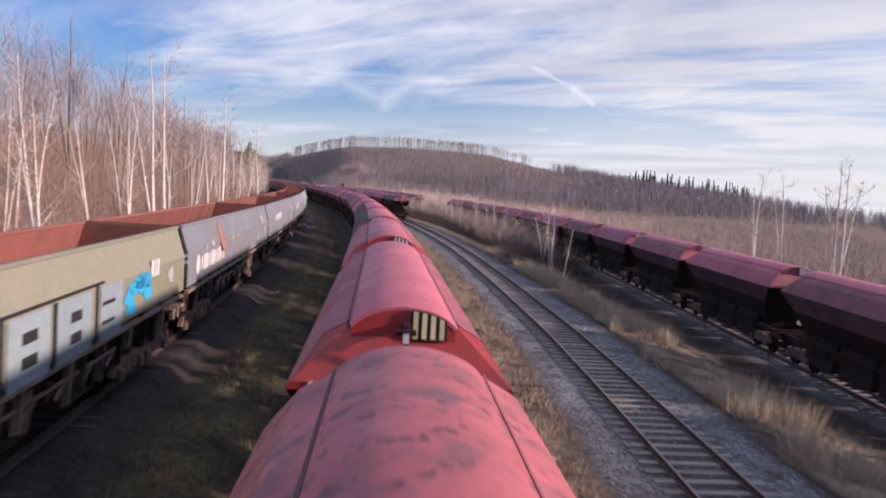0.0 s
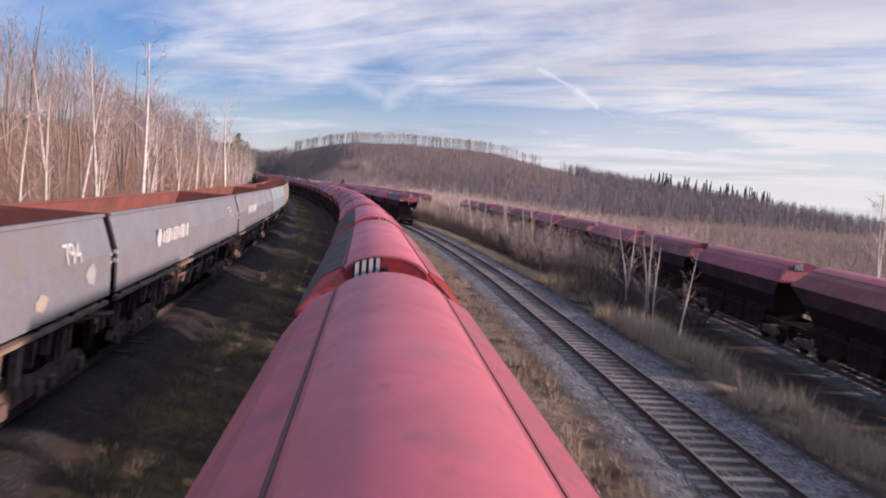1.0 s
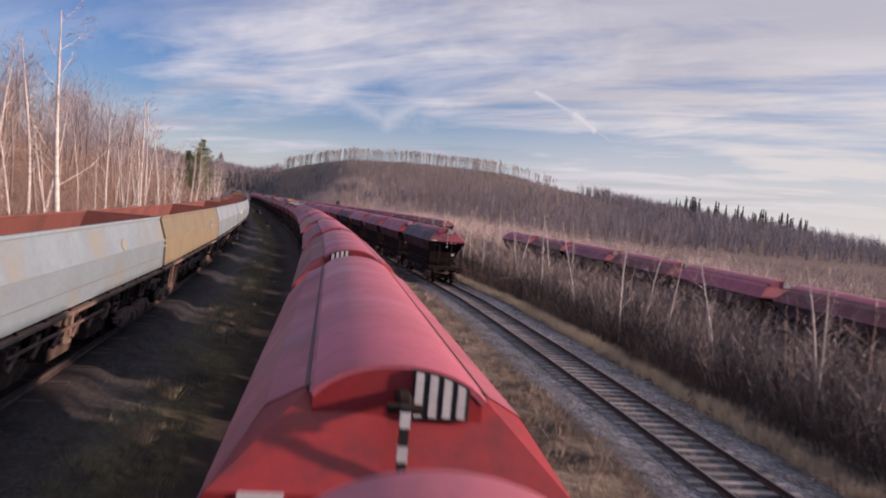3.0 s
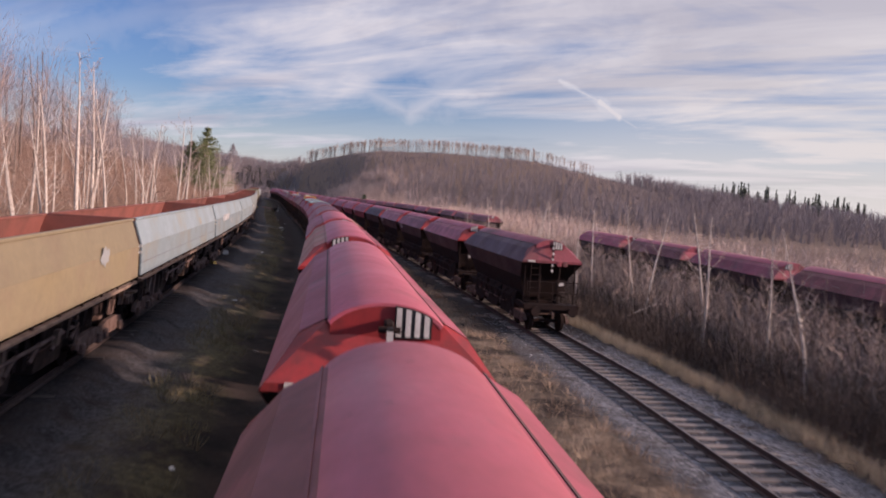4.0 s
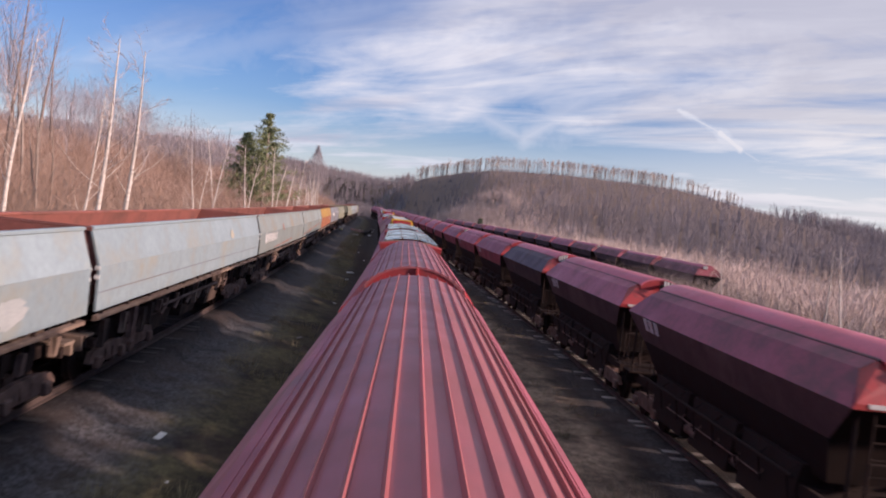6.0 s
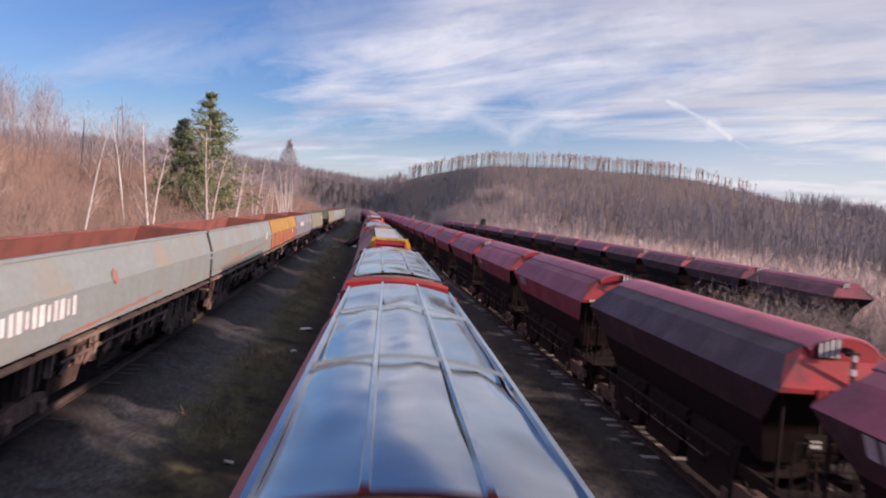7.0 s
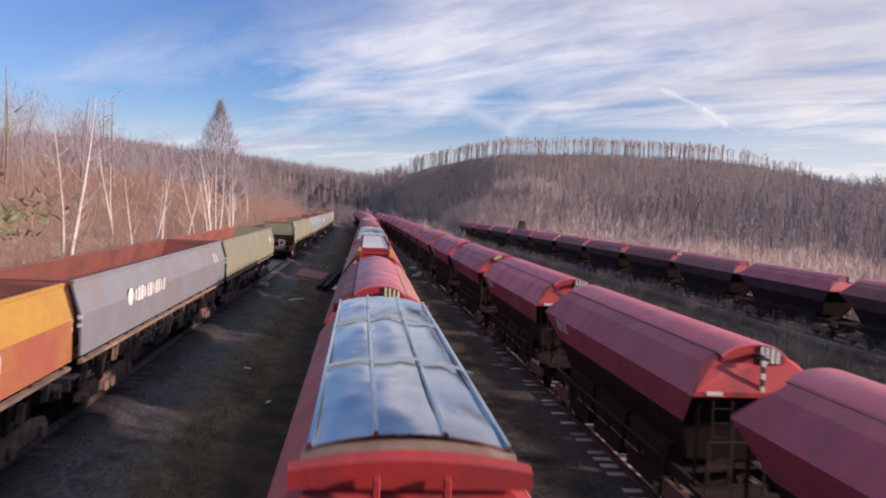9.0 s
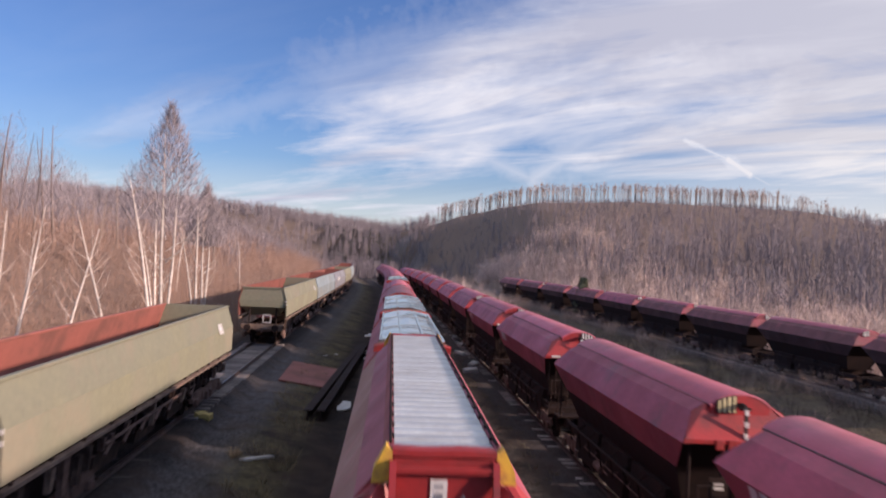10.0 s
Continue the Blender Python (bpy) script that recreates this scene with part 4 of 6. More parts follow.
            box(bm, (x, e * 6.16, 3.45), (0.07, 0.08, 0.9), bevel=0.01)
            part("end_stiffener", bm, M_END, w)
    return w


proto("silver", silver_hopper())


def ribbed_hopper():
    w = thing("ribbed_roof_hopper_wagon", "pink-red hopper wagon with ribbed barrel roof", "hopper wagon", "covered hopper wagons")
    hopper_lower(w, 4)
    bm = bmesh.new()
    arc = [(1.12 * math.sin(a), 4.235 - 0.62 * (1 - math.cos(a)) * 1.35) for a in np.linspace(-1.15, 1.15, 19)]
    loft(bm, [[(x, y, z) for x, z in arc] + [(x * 0.97, y, z - 0.04) for x, z in arc[::-1]] for y in (-6.05, -2, 2, 6.05)])
    part("barrel_roof", bm, M_RIBBED, w, "faded pink barrel roof", smooth=True)
    for a in np.linspace(-1.05, 1.05, 15):
        x, z = 1.12 * math.sin(a), 4.235 - 0.62 * (1 - math.cos(a)) * 1.35
        bm = bmesh.new()
        loft(bm, [[(x - 0.022, y, z - 0.01), (x, y, z + 0.035), (x + 0.022, y, z - 0.01)] for y in (-6.06, 6.06)])
        part("roof_rib", bm, M_RIBBED, w)
    for e in (-1, 1):
        bm = bmesh.new()
        loft(bm, [[(x * 0.965, e * y, z - 0.03) for x, z in arc] for y in (5.90, 6.03)])
        part("roof_end", bm, M_END, w, "bright red roof end plate")
        bm = bmesh.new()
        box(bm, (0, e * 6.06, 3.80), (0.06, 0.06, 0.80), bevel=0.01)
        part("end_stiffener", bm, M_END, w)
        bm = bmesh.new()
        rod(bm, (-1.1, e * 6.08, 3.55), (1.1, e * 6.08, 3.55), 0.03, 6)
        part("end_bar", bm, M_END, w)
    return w


proto("ribbed", ribbed_hopper())


def slatted_hopper(beam):
    w = thing("slat_roof_hopper_wagon", "red hopper wagon with silver slatted roof and yellow corners", "hopper wagon", "covered hopper wagons")
    hopper_lower(w, 6, ends=False, sides=(M_TANNED, None))
    for sx in (-1, 1):
        bm = bmesh.new()
        loft(bm, [[(sx * 0.61, y, 4.02), (sx * 0.61, y, 4.40), (sx * 0.67, y, 4.42), (sx * 0.74, y, 4.16), (sx * 1.06, y, 3.80)] for y in (-5.5, 5.5)])
        part("roof_coaming", bm, M_HULL, w, "faded red coaming beside the slatted roof")
        bm = bmesh.new()
        rod(bm, (sx * 0.645, -5.4, 4.43), (sx * 0.645, 5.4, 4.43), 0.022, 6)
        part("coaming_rail", bm, M_UNDER, w)
        for y in np.linspace(-5, 5, 16):
            bm = bmesh.new()
            box(bm, (sx * 0.63, y, 4.425), (0.06, 0.09, 0.05))
            part("slat_clip", bm, M_UNDER, w)
    # Dark sheet added so that the gaps between slats look shaded.
    bm = bmesh.new()
    box(bm, (0, 0, 4.25), (1.2, 11.0, 0.04))
    part("roof_well", bm, M_UNDER, w, "added dark sheet for the shade between the slats")
    for k, y in enumerate(np.linspace(-6.45, 6.45, 34)):
        bm = bmesh.new()
        loft(bm, [[(x, y + d, 4.36 + h) for d, h in ((-0.165, 0.0), (-0.12, 0.035), (0.12, 0.025), (0.165, -0.015), (0.165, -0.03), (-0.165, -0.03))] for x in (-0.60, 0.60)])
        part("roof_slat", bm, M_SLAT, w)
    for e in (-1, 1):
        for sx in (-1, 1):
            bm = bmesh.new()
            outl = [(0.64, 6.0, 3.10), (1.42, 6.45, 3.06), (1.06, 5.55, 3.80), (0.74, 5.48, 4.16), (0.64, 5.48, 4.16)]
            loft(bm, [[(sx * x, e * (y - t), z) for x, y, z in outl] for t in (0.05, 0.0)])
            part("sloping_end", bm, M_END, w, "bright red sloping corner of the wagon end")
            bm = bmesh.new()
            loft(bm, [[(sx * x, e * y, z) for x, z in ((0.62, 4.38), (0.70, 4.44), (0.84, 4.16), (0.86, 4.00), (0.62, 4.02))] for y in (5.40, 5.62)])
            part("yellow_corner", bm, M_YELLOW, w, "yellow painted roof corner")
            bm = bmesh.new()
            loft(bm, [[(sx * x, e * (y + d), z) for x, d in ((0.57, 0), (0.65, 0), (0.65, 0.12), (0.57, 0.12))] for y, z in ((5.56, 4.28), (5.98, 3.05))])
            part("end_post", bm, M_END, w)
        bm = bmesh.new()
        box(bm, (0, e * 5.60, 3.70), (1.2, 0.05, 1.2))
        part("end_plate", bm, M_END, w, "recessed bright red end plate")
        bm = bmesh.new()
        box(bm, (0, e * 5.66, 4.17), (1.16, 0.08, 0.08), bevel=0.01)
        part("end_crossbar", bm, M_END, w)
        bm = bmesh.new()
        loft(bm, [[(x, e * y, z + 0.006 * math.sin(7 * x)) for y, z in ((5.30, 4.385), (5.50, 4.42), (5.62, 4.40), (5.62, 4.32), (5.50, 4.32))] for x in np.linspace(-0.62, 0.62, 15)])
        part("end_beam", bm, beam, w, "painted beam across the roof end")
        bm = bmesh.new()
        box(bm, (-0.06, e * 5.632, 3.92), (0.20, 0.012, 0.28))
        p = part("notice_plate", bm, M_WHITE, w, "white notice plate with small marks")
        for dz_, hh in ((0.06, 0.03), (-0.06, 0.08)):
            bm = bmesh.new()
            box(bm, (-0.06, e * 5.641, 3.92 + dz_), (0.10, 0.008, hh))
            part("mark_bar", bm, M_GREY, p)
        bm = bmesh.new()
        loft(bm, [[(0.18, e * y, 3.78), (0.30, e * y, 3.78), (0.24, e * y, 3.89)] for y in (5.627, 5.638)])
        part("warning_triangle", bm, M_WHITE, w, "small white triangle sign")
    return w


proto("slat", slatted_hopper(M_YELLOW))
proto("slat_red", slatted_hopper(M_END))
# this type is 2.4 m longer between its bogies
for key in ("slat", "slat_red"):
    for o in protos[key].children_recursive:
        if o.name.split(".")[0] == "roof_slat":
            continue
        for v in o.data.vertices:
            v.co.y += math.copysign(1.2 * min(1.0, abs(v.co.y) / 3.2), v.co.y)

LP = 20.55         # pitch of the open wagons


def open_wagon(key, label, side_mat, deco, low_mat=None, end_mat=None):
    w = thing("open_coal_wagon", label, "open wagon", "open coal wagons")
    end_mat = end_mat or M_RUSTRED
    hb = 9.98
    zt, zc, zb = 3.58, 2.78, 1.80
    xt, xc, xb = 1.30, 1.54, 1.53
    ys = list(np.linspace(-hb, hb, 7))
    for sx in (-1, 1):
        bm = bmesh.new()
        loft(bm, [[(sx * (xc - 0.003), y, zc), (sx * xt, y, zt), (sx * (xt - 0.05), y, zt), (sx * (xc - 0.06), y, zc)] for y in ys])
        part("upper_side", bm, side_mat if sx > 0 else M_RUSTRED, w, "painted upper side plate leaning in" if sx > 0 else "rust-red inner side wall")
        bm = bmesh.new()
        loft(bm, [[(sx * xb, y, zb), (sx * (xc - 0.003), y, zc - 0.002), (sx * (xc - 0.06), y, zc - 0.002), (sx * (xb - 0.05), y, zb)] for y in ys])
        part("lower_side", bm, (low_mat or side_mat) if sx > 0 else M_RUSTRED, w, "painted lower side plate" if sx > 0 else "rust-red inner side wall")
        bm = bmesh.new()
        box(bm, (sx * (xt - 0.01), 0, zt + 0.02), (0.12, 2 * hb + 0.04, 0.08), bevel=0.015)
        part("top_rim", bm, side_mat if sx > 0 else M_RUSTRED, w)
        # dark slot, then the dusty sole bar below the side
        bm = bmesh.new()
        loft(bm, [[(sx * (xb - 0.10), y, zb - 0.10), (sx * (xb + 0.02), y, zb - 0.12), (sx * (xb + 0.02), y, zb - 0.20), (sx * (xb - 0.10), y, zb - 0.24)] for y in (-hb + 0.1, hb - 0.1)])
        part("sole_bar", bm, M_DUSTY, w, "dusty pale brown sole bar")
        for y in np.linspace(-hb + 0.5, hb - 0.5, 12) if sx > 0 else ():
            bm = bmesh.new()
            box(bm, (sx * (xb - 0.06), y, zb - 0.06), (0.06, 0.10, 0.14))
            part("sole_bracket", bm, M_UNDER, w)
    bm = bmesh.new()
    loft(bm, [[(-xc + 0.08, y, zc), (-0.5, y, 1.6), (0.5, y, 1.6), (xc - 0.08, y, zc)] for y in (-hb + 1.3, hb - 1.3)], close=False)
    bmesh.ops.solidify(bm, geom=bm.faces[:], thickness=0.04)
    part("load_floor", bm, M_RUSTRED, w, "rust-red sloping load floor")
    bm = bmesh.new()
    loft(bm, [[(xt - 0.052, y, zt), (xc - 0.064, y, zc)] for y in (-hb + 0.05, hb - 0.05)], close=False)
    part("inner_lining", bm, M_RUSTRED, w)
    for e in (-1, 1):
        # end plate: upright at the top, then sloping in under the load
        bm = bmesh.new()
        rows = [(hb - 0.03, zt, xt), (hb - 0.05, zc, xc - 0.02), (hb - 0.10, zc - 0.42, 1.40), (hb - 1.25, zb - 0.05, 0.95)]
        loft(bm, [[(-x, e * y, z), (x, e * y, z), (x, e * (y - 0.07), z), (-x, e * (y - 0.07), z)] for y, z, x in rows])
        part("end_wall", bm, end_mat, w, "steel end wall sloping in under the load")
        bm = bmesh.new()
        loft(bm, [[(-xt, e * (hb + u), zt + v) for u, v in ((-0.06, -0.05), (0.03, -0.05), (0.03, 0.05), (-0.06, 0.05))], [(xt, e * (hb + u), zt + v) for u, v in ((-0.06, -0.05), (0.03, -0.05), (0.03, 0.05), (-0.06, 0.05))]])
        part("end_rim", bm, end_mat, w)
        for x in (-0.85, 0.85):
            bm = bmesh.new()
            rod(bm, (x, e * (hb - 0.25), 1.2), (x, e * (hb - 0.35), zc + 0.1), 0.05, 6)
            part("end_stanchion", bm, M_UNDER, w)
        bm = bmesh.new()
        box(bm, (0, e * (hb - 0.30), 1.22), (2.7, 0.5, 0.06))
        box(bm, (0, e * (hb - 0.02), 1.08), (2.6, 0.10, 0.34), bevel=0.012)
        part("end_platform", bm, M_DUSTY, w, "dusty end platform and headstock")
        bm = bmesh.new()
        for dx_, dz_, sx_, sz_ in ((-0.24, 0, 0.08, 0.56), (0.24, 0, 0.08, 0.56), (0, 0.24, 0.56, 0.08), (0, -0.24, 0.56, 0.08)):
            box(bm, (0.30 + dx_, e * (hb - 0.05), 1.62 + dz_), (sx_, 0.06, sz_))
        part("signal_frame", bm, M_FADED, w, "pale square frame on the wagon end")
        for z in (2.75, 2.55):
            bm = bmesh.new()
            box(bm, (xc - 0.05, e * (hb + 0.0), z), (0.10, 0.03, 0.09))
            part("end_mark", bm, M_WHITE, w)
    gap = random.Random(len(key))
    for k in range(26):
        y = -9.4 + 18.8 * (k + gap.uniform(0.1, 0.9)) / 26
        z0, z1 = gap.uniform(0.62, 1.1), gap.uniform(1.35, 1.6)
        d0, d1, x0 = gap.uniform(0.04, 0.14), gap.uniform(0.06, 0.16), gap.uniform(1.22, 1.42)
        bm = bmesh.new()
        loft(bm, [[(x0 + 0.08, y - d1, z1), (x0 + 0.08, y + d1, z1), (x0 - 0.04, y + d1, z1), (x0 - 0.04, y - d1, z1)],
                  [(x0, y - d0 + 0.06, z0), (x0, y + d0 + 0.06, z0), (x0 - 0.10, y + d0, z0), (x0 - 0.10, y - d0, z0)]])
        part("side_bracket", bm, (M_RUST, M_CHUTE, M_DUSTY, M_UNDER)[gap.randrange(4)], w)
    underframe(w, LP / 2)
    for y in np.linspace(-3.3, 3.3, 3):
        bm = bmesh.new()
        loft(bm, [[(-1.25, y - 1.09, 1.72), (1.25, y - 1.09, 1.72), (1.25, y + 1.09, 1.72), (-1.25, y + 1.09, 1.72)],
                  [(-1.0, y - 0.92, 0.40), (1.0, y - 0.92, 0.40), (1.0, y + 0.92, 0.40), (-1.0, y + 0.92, 0.40)]])
        part("discharge_chute", bm, M_CHUTE, w)
    bm = bmesh.new()
    for y in np.linspace(-4.1, 4.1, 7):
        rod(bm, (1.36, y - 0.25, 0.95), (1.36, y + 0.3, 1.25), 0.05, 6)
        rod(bm, (1.36, y, 1.1), (1.1, y, 1.1), 0.04, 6)
    rod(bm, (1.36, -4.4, 1.22), (1.36, 4.4, 1.22), 0.045, 8)
    part("shutter_shaft", bm, M_RUST, w, "rusty shutter shaft with levers")
    brake_gear(w, -4.5, 4.5, 3)
    buffers(w, LP / 2)
    for y in (-8.1, -5.9, 5.9, 8.1):
        bogie(w, y, 1.6, 1.2)
    # writing: on the upper half of the side, along +y reading from the yard
    def on_side(y, z):
        q = (z - zc) / (zt - zc)
        x = (xc + (xt - xc) * q if z > zc else xb + (xc - xb) * (z - zb) / (zc - zb)) + 0.012
        tl = radians(-math.degrees(math.atan2(xc - xt, zt - zc)) if z > zc else math.degrees(math.atan2(xc - xb, zc - zb)))
        # text x axis -> +y, text y axis -> up along the wall
        return Matrix(((0, math.sin(tl), math.cos(tl), x), (1, 0, 0, y), (0, math.cos(tl), -math.sin(tl), z), (0, 0, 0, 1)))
    for kind, y, z, size in deco:
        z = zb + (z - 2.30) * (zt - zb) / 1.82
        if kind == "number":
            for k in range(3):
                bm = bmesh.new()
                box(bm, (k * size * 0.62, 0, 0), (size * 0.42, size, 0.008)); box(bm, (k * size * 0.62, 0, 0.002), (size * 0.18, size * 0.35, 0.008))
                ob = part("number_bar", bm, M_PALEW, w); ob.matrix_basis = on_side(y, z)
        elif kind == "name":
            for k in range(11):
                bm = bmesh.new()
                box(bm, (k * size * 0.8, 0, 0), (size * (0.34 + 0.26 * ((k * 7) % 3) / 2), size * (1.0 if k % 3 else 0.8), 0.008))
                ob = part("name_bar", bm, M_PALEW, w); ob.matrix_basis = on_side(y, z)
            bm = bmesh.new()
            rod(bm, (-size * 1.3, 0, -0.004), (-size * 1.3, 0, 0.006), size * 0.62, 16)
            ob = part("company_mark", bm, M_PALEW, w); ob.matrix_basis = on_side(y, z)
        elif kind == "rustline":
            r = random.Random(int(y * 7) + 50)
            bm = bmesh.new()
            xs = np.linspace(-size, size, 24)
            up_ = [(x, 0.022 * x + r.uniform(0.01, 0.07), 0.003) for x in xs]
            dn_ = [(x, 0.022 * x - r.uniform(0.01, 0.05), 0.003) for x in xs[::-1]]
            bm.faces.new([bm.verts.new(p) for p in up_ + dn_])
            ob = part("rust_streak", bm, M_SMEAR, w, "long streak of rust"); ob.matrix_basis = on_side(y, z)
        elif kind == "seam":
            bm = bmesh.new()
            box(bm, (0, 0, 0), (2 * size, 0.025, 0.006))
            ob = part("weld_seam", bm, M_GREY, w, "dark weld seam along the side"); ob.matrix_basis = on_side(y, z)
        elif kind == "table":
            bm = bmesh.new()
            box(bm, (0, 0, 0), (size, size * 0.8, 0.008))
            ob = part("data_panel", bm, M_FADED, w); ob.matrix_basis = on_side(y, z)
            for k in range(4):
                bm = bmesh.new(); box(bm, (0, size * (0.28 - 0.18 * k), 0.004), (size * 0.8, size * 0.06, 0.008))
                ob = part("text_bar", bm, M_GREY, w); ob.matrix_basis = on_side(y, z)
        elif kind == "patch":
            bm = bmesh.new()
            r = random.Random(int(size * 100))
            pts = [(size * r.uniform(0.45, 1.1) * math.cos(a), 0.28 * r.uniform(0.5, 1.2) * math.sin(a), 0.003) for a in np.linspace(0, 6.28, 20)[:-1]]
            bm.faces.new([bm.verts.new(p) for p in pts])
            ob = part("graffiti_patch", bm, M_PATCH, w, "pale painted-over patch"); ob.matrix_basis = on_side(y, z)
        elif kind in ("smear", "spray"):
            r = random.Random(int(y * 10) + 900)
            bm = bmesh.new()
            hh = size * (0.9 if kind == "smear" else 0.5)
            pts = [(size * r.uniform(0.45, 1.0) * math.cos(a), hh * r.uniform(0.5, 1.0) * math.sin(a), 0.003) for a in np.linspace(0, 6.28, 16)[:-1]]
            bm.faces.new([bm.verts.new(p) for p in pts])
            ob = part("paint_smear", bm, M_SMEAR if kind == "smear" else M_BUTTER, w, "smear of red paint" if kind == "smear" else "pale yellow spray patch"); ob.matrix_basis = on_side(y, z)
        elif kind == "graffiti":
            r = random.Random(3)
            for k in range(7):
                bm = bmesh.new()
                cx_, cy_ = r.uniform(-0.9, 1.3), r.uniform(-0.35, 0.3)
                pts = [(cx_ + r.uniform(0.22, 0.50) * math.cos(a), cy_ + r.uniform(0.12, 0.30) * math.sin(a), 0.004) for a in np.linspace(0, 6.28, 8)[:-1]]
                bm.faces.new([bm.verts.new(p) for p in pts])
                ob = part("graffiti_blob", bm, M_BLUEG, w, "bright cyan graffiti paint"); ob.matrix_basis = on_side(y, z)
            for k, (a, b, c, d) in enumerate(((-6.2, 0.55, 9.0, 0.06), (-5.0, -0.1, 0.12, 1.2), (-2.9, -0.1, 0.14, 1.3), (-7.0, -0.1, 0.12, 1.3), (-4.0, 0.10, 0.55, 0.2), (-4.0, -0.3, 0.55, 0.2), (-6.0, 0.1, 0.6, 0.2), (-6.0, -0.3, 0.6, 0.2), (-2.2, 0.1, 0.8, 0.08), (-2.2, -0.3, 0.8, 0.08))):
                bm = bmesh.new(); box(bm, (a + 0.4, b, 0), (c if c < 5 else 7.4, d, 0.008))
                ob = part("graffiti_stroke", bm, M_BLACK, w, "black graffiti outline"); ob.matrix_basis = on_side(y, z)
            for k, (a, b, c, d) in enumerate(((-4.05, -0.1, 1.7, 1.15), (-6.0, -0.1, 1.6, 1.15), (-2.0, -0.1, 1.4, 1.15))):
                bm = bmesh.new(); box(bm, (a + 0.4, b, -0.002), (c, d, 0.008))
                ob = part("graffiti_fill", bm, M_LIGHT, w, "pale grey graffiti letter fill"); ob.matrix_basis = on_side(y, z)
    return proto(key, w)


open_wagon("coal_graf", "beige-grey open coal wagon with cyan and black graffiti", M_BEIGE, [("graffiti", 5.2, 2.85, 1.0), ("number", 6.6, 3.3, 0.42), ("patch", 8.4, 2.9, 0.35)])
open_wagon("coal_grey", "grey open coal wagon with white lettering", M_GREY, [("name", -5.4, 3.3, 0.42)])
open_wagon("coal_smeared", "grey open coal wagon with lettering and a red paint smear", M_GREY, [("name", -7.9, 2.85, 0.5), ("smear", -4.2, 3.45, 0.75), ("smear", -3.9, 2.95, 0.62), ("spray", -7.2, 3.3, 0.3),
    ("spray", -6.0, 3.35, 0.3), ("spray", -1.9, 3.25, 0.4), ("spray", -0.6, 3.3, 0.3), ("spray", 6.0, 2.7, 0.4), ("patch", 8.6, 2.9, 0.35)])
open_wagon("coal_ochre", "dusty ochre open coal wagon", M_OCHRE, [("patch", 6.0, 3.3, 0.5)])
open_wagon("coal_light", "pale blue-grey open coal wagon with faded lettering", M_LIGHT, [("name", -5.2, 3.25, 0.4), ("patch", -8.6, 3.05, 0.5), ("patch", 0.6, 2.85, 0.9), ("patch", 6.6, 2.8, 0.7)])
open_wagon("coal_green", "pale grey-green open coal wagon with a rust streak", M_PALEG, [("rustline", -3.5, 2.62, 6.0), ("rustline", 4.6, 2.85, 3.0), ("number", 7.0, 3.3, 0.4)])
open_wagon("coal_lettered", "weathered grey-green open coal wagon with faded lettering", M_PALEG, [("name", -7.6, 3.0, 0.42), ("rustline", -1.0, 2.45, 4.0), ("smear", -1.5, 3.4, 0.3)])
open_wagon("coal_plain", "weathered pale blue-grey open coal wagon with a dark seam", M_LIGHT, [("seam", 0.0, 2.72, 9.9), ("spray", 4.0, 3.5, 0.5)])
open_wagon("coal_amber", "amber-yellow open coal wagon streaked with rust", M_AMBER, [("number", 5.6, 3.0, 0.35)], M_AMBERR)
open_wagon("coal_beige", "beige open coal wagon with small number", M_BEIGE, [("number", 7.4, 3.4, 0.4)], end_mat=M_BEIGE)

# rows of wagons
L0, PH = 14.189, -7.6
row_mid = {15: "red_stained", 17: "red_stained", 2: "red_blackish_turned", 3: "red_blackish", 6: "red_brown_turned", 8: "red_tan_turned", 9: "red_tan", 10: "ribbed", 11: "ribbed", 12: "silver", 13: "silver", 14: "slat", 16: "silver", 18: "slat_red", 19: "silver", 20: "silver", 21: "ribbed", 23: "silver"}
yellow = {0}
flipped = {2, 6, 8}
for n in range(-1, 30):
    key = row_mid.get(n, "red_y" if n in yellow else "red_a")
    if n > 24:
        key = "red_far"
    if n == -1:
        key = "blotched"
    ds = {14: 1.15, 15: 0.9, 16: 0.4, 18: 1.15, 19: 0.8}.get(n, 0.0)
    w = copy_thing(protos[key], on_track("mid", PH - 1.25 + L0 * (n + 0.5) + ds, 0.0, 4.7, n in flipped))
    if n in (8, 9):
        w.scale.x = 1.06        # a slightly broader build
T1_K, T1_S = [0, 1, 2, 7, 8, 9, 10, 23], [117.6, 132.0, 146.2, 213.7, 227.9, 242.0, 256.0, 440.0]
for n in range(0, 21):
    s0, s1 = np.interp([n, n + 1], T1_K, T1_S)
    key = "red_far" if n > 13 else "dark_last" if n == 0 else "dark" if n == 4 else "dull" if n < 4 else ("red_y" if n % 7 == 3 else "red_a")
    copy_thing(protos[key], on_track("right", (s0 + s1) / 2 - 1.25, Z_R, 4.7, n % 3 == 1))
for n in range(-4, 9):
    copy_thing(protos["low_red" if n % 2 == 0 else "low_dark"], on_track("far", 45.6 - 1.25 + 13.5 * (n + 0.5), Z_FAR, 4.7, n % 3 == 0))
for n in range(-3, 11):
    copy_thing(protos["low_red" if n % 5 == 1 else "low_dark"], on_track("far", 249.3 - 1.25 + 13.57 * (n + 0.5), Z_FAR, 4.7, n % 3 == 0))
row_left = ["coal_beige", "coal_graf", "coal_smeared", "coal_grey", "coal_grey", "coal_plain", "coal_ochre", "coal_plain", "coal_light", "coal_plain",
            "coal_lettered", "coal_green", "coal_amber", "coal_grey", "coal_beige"]
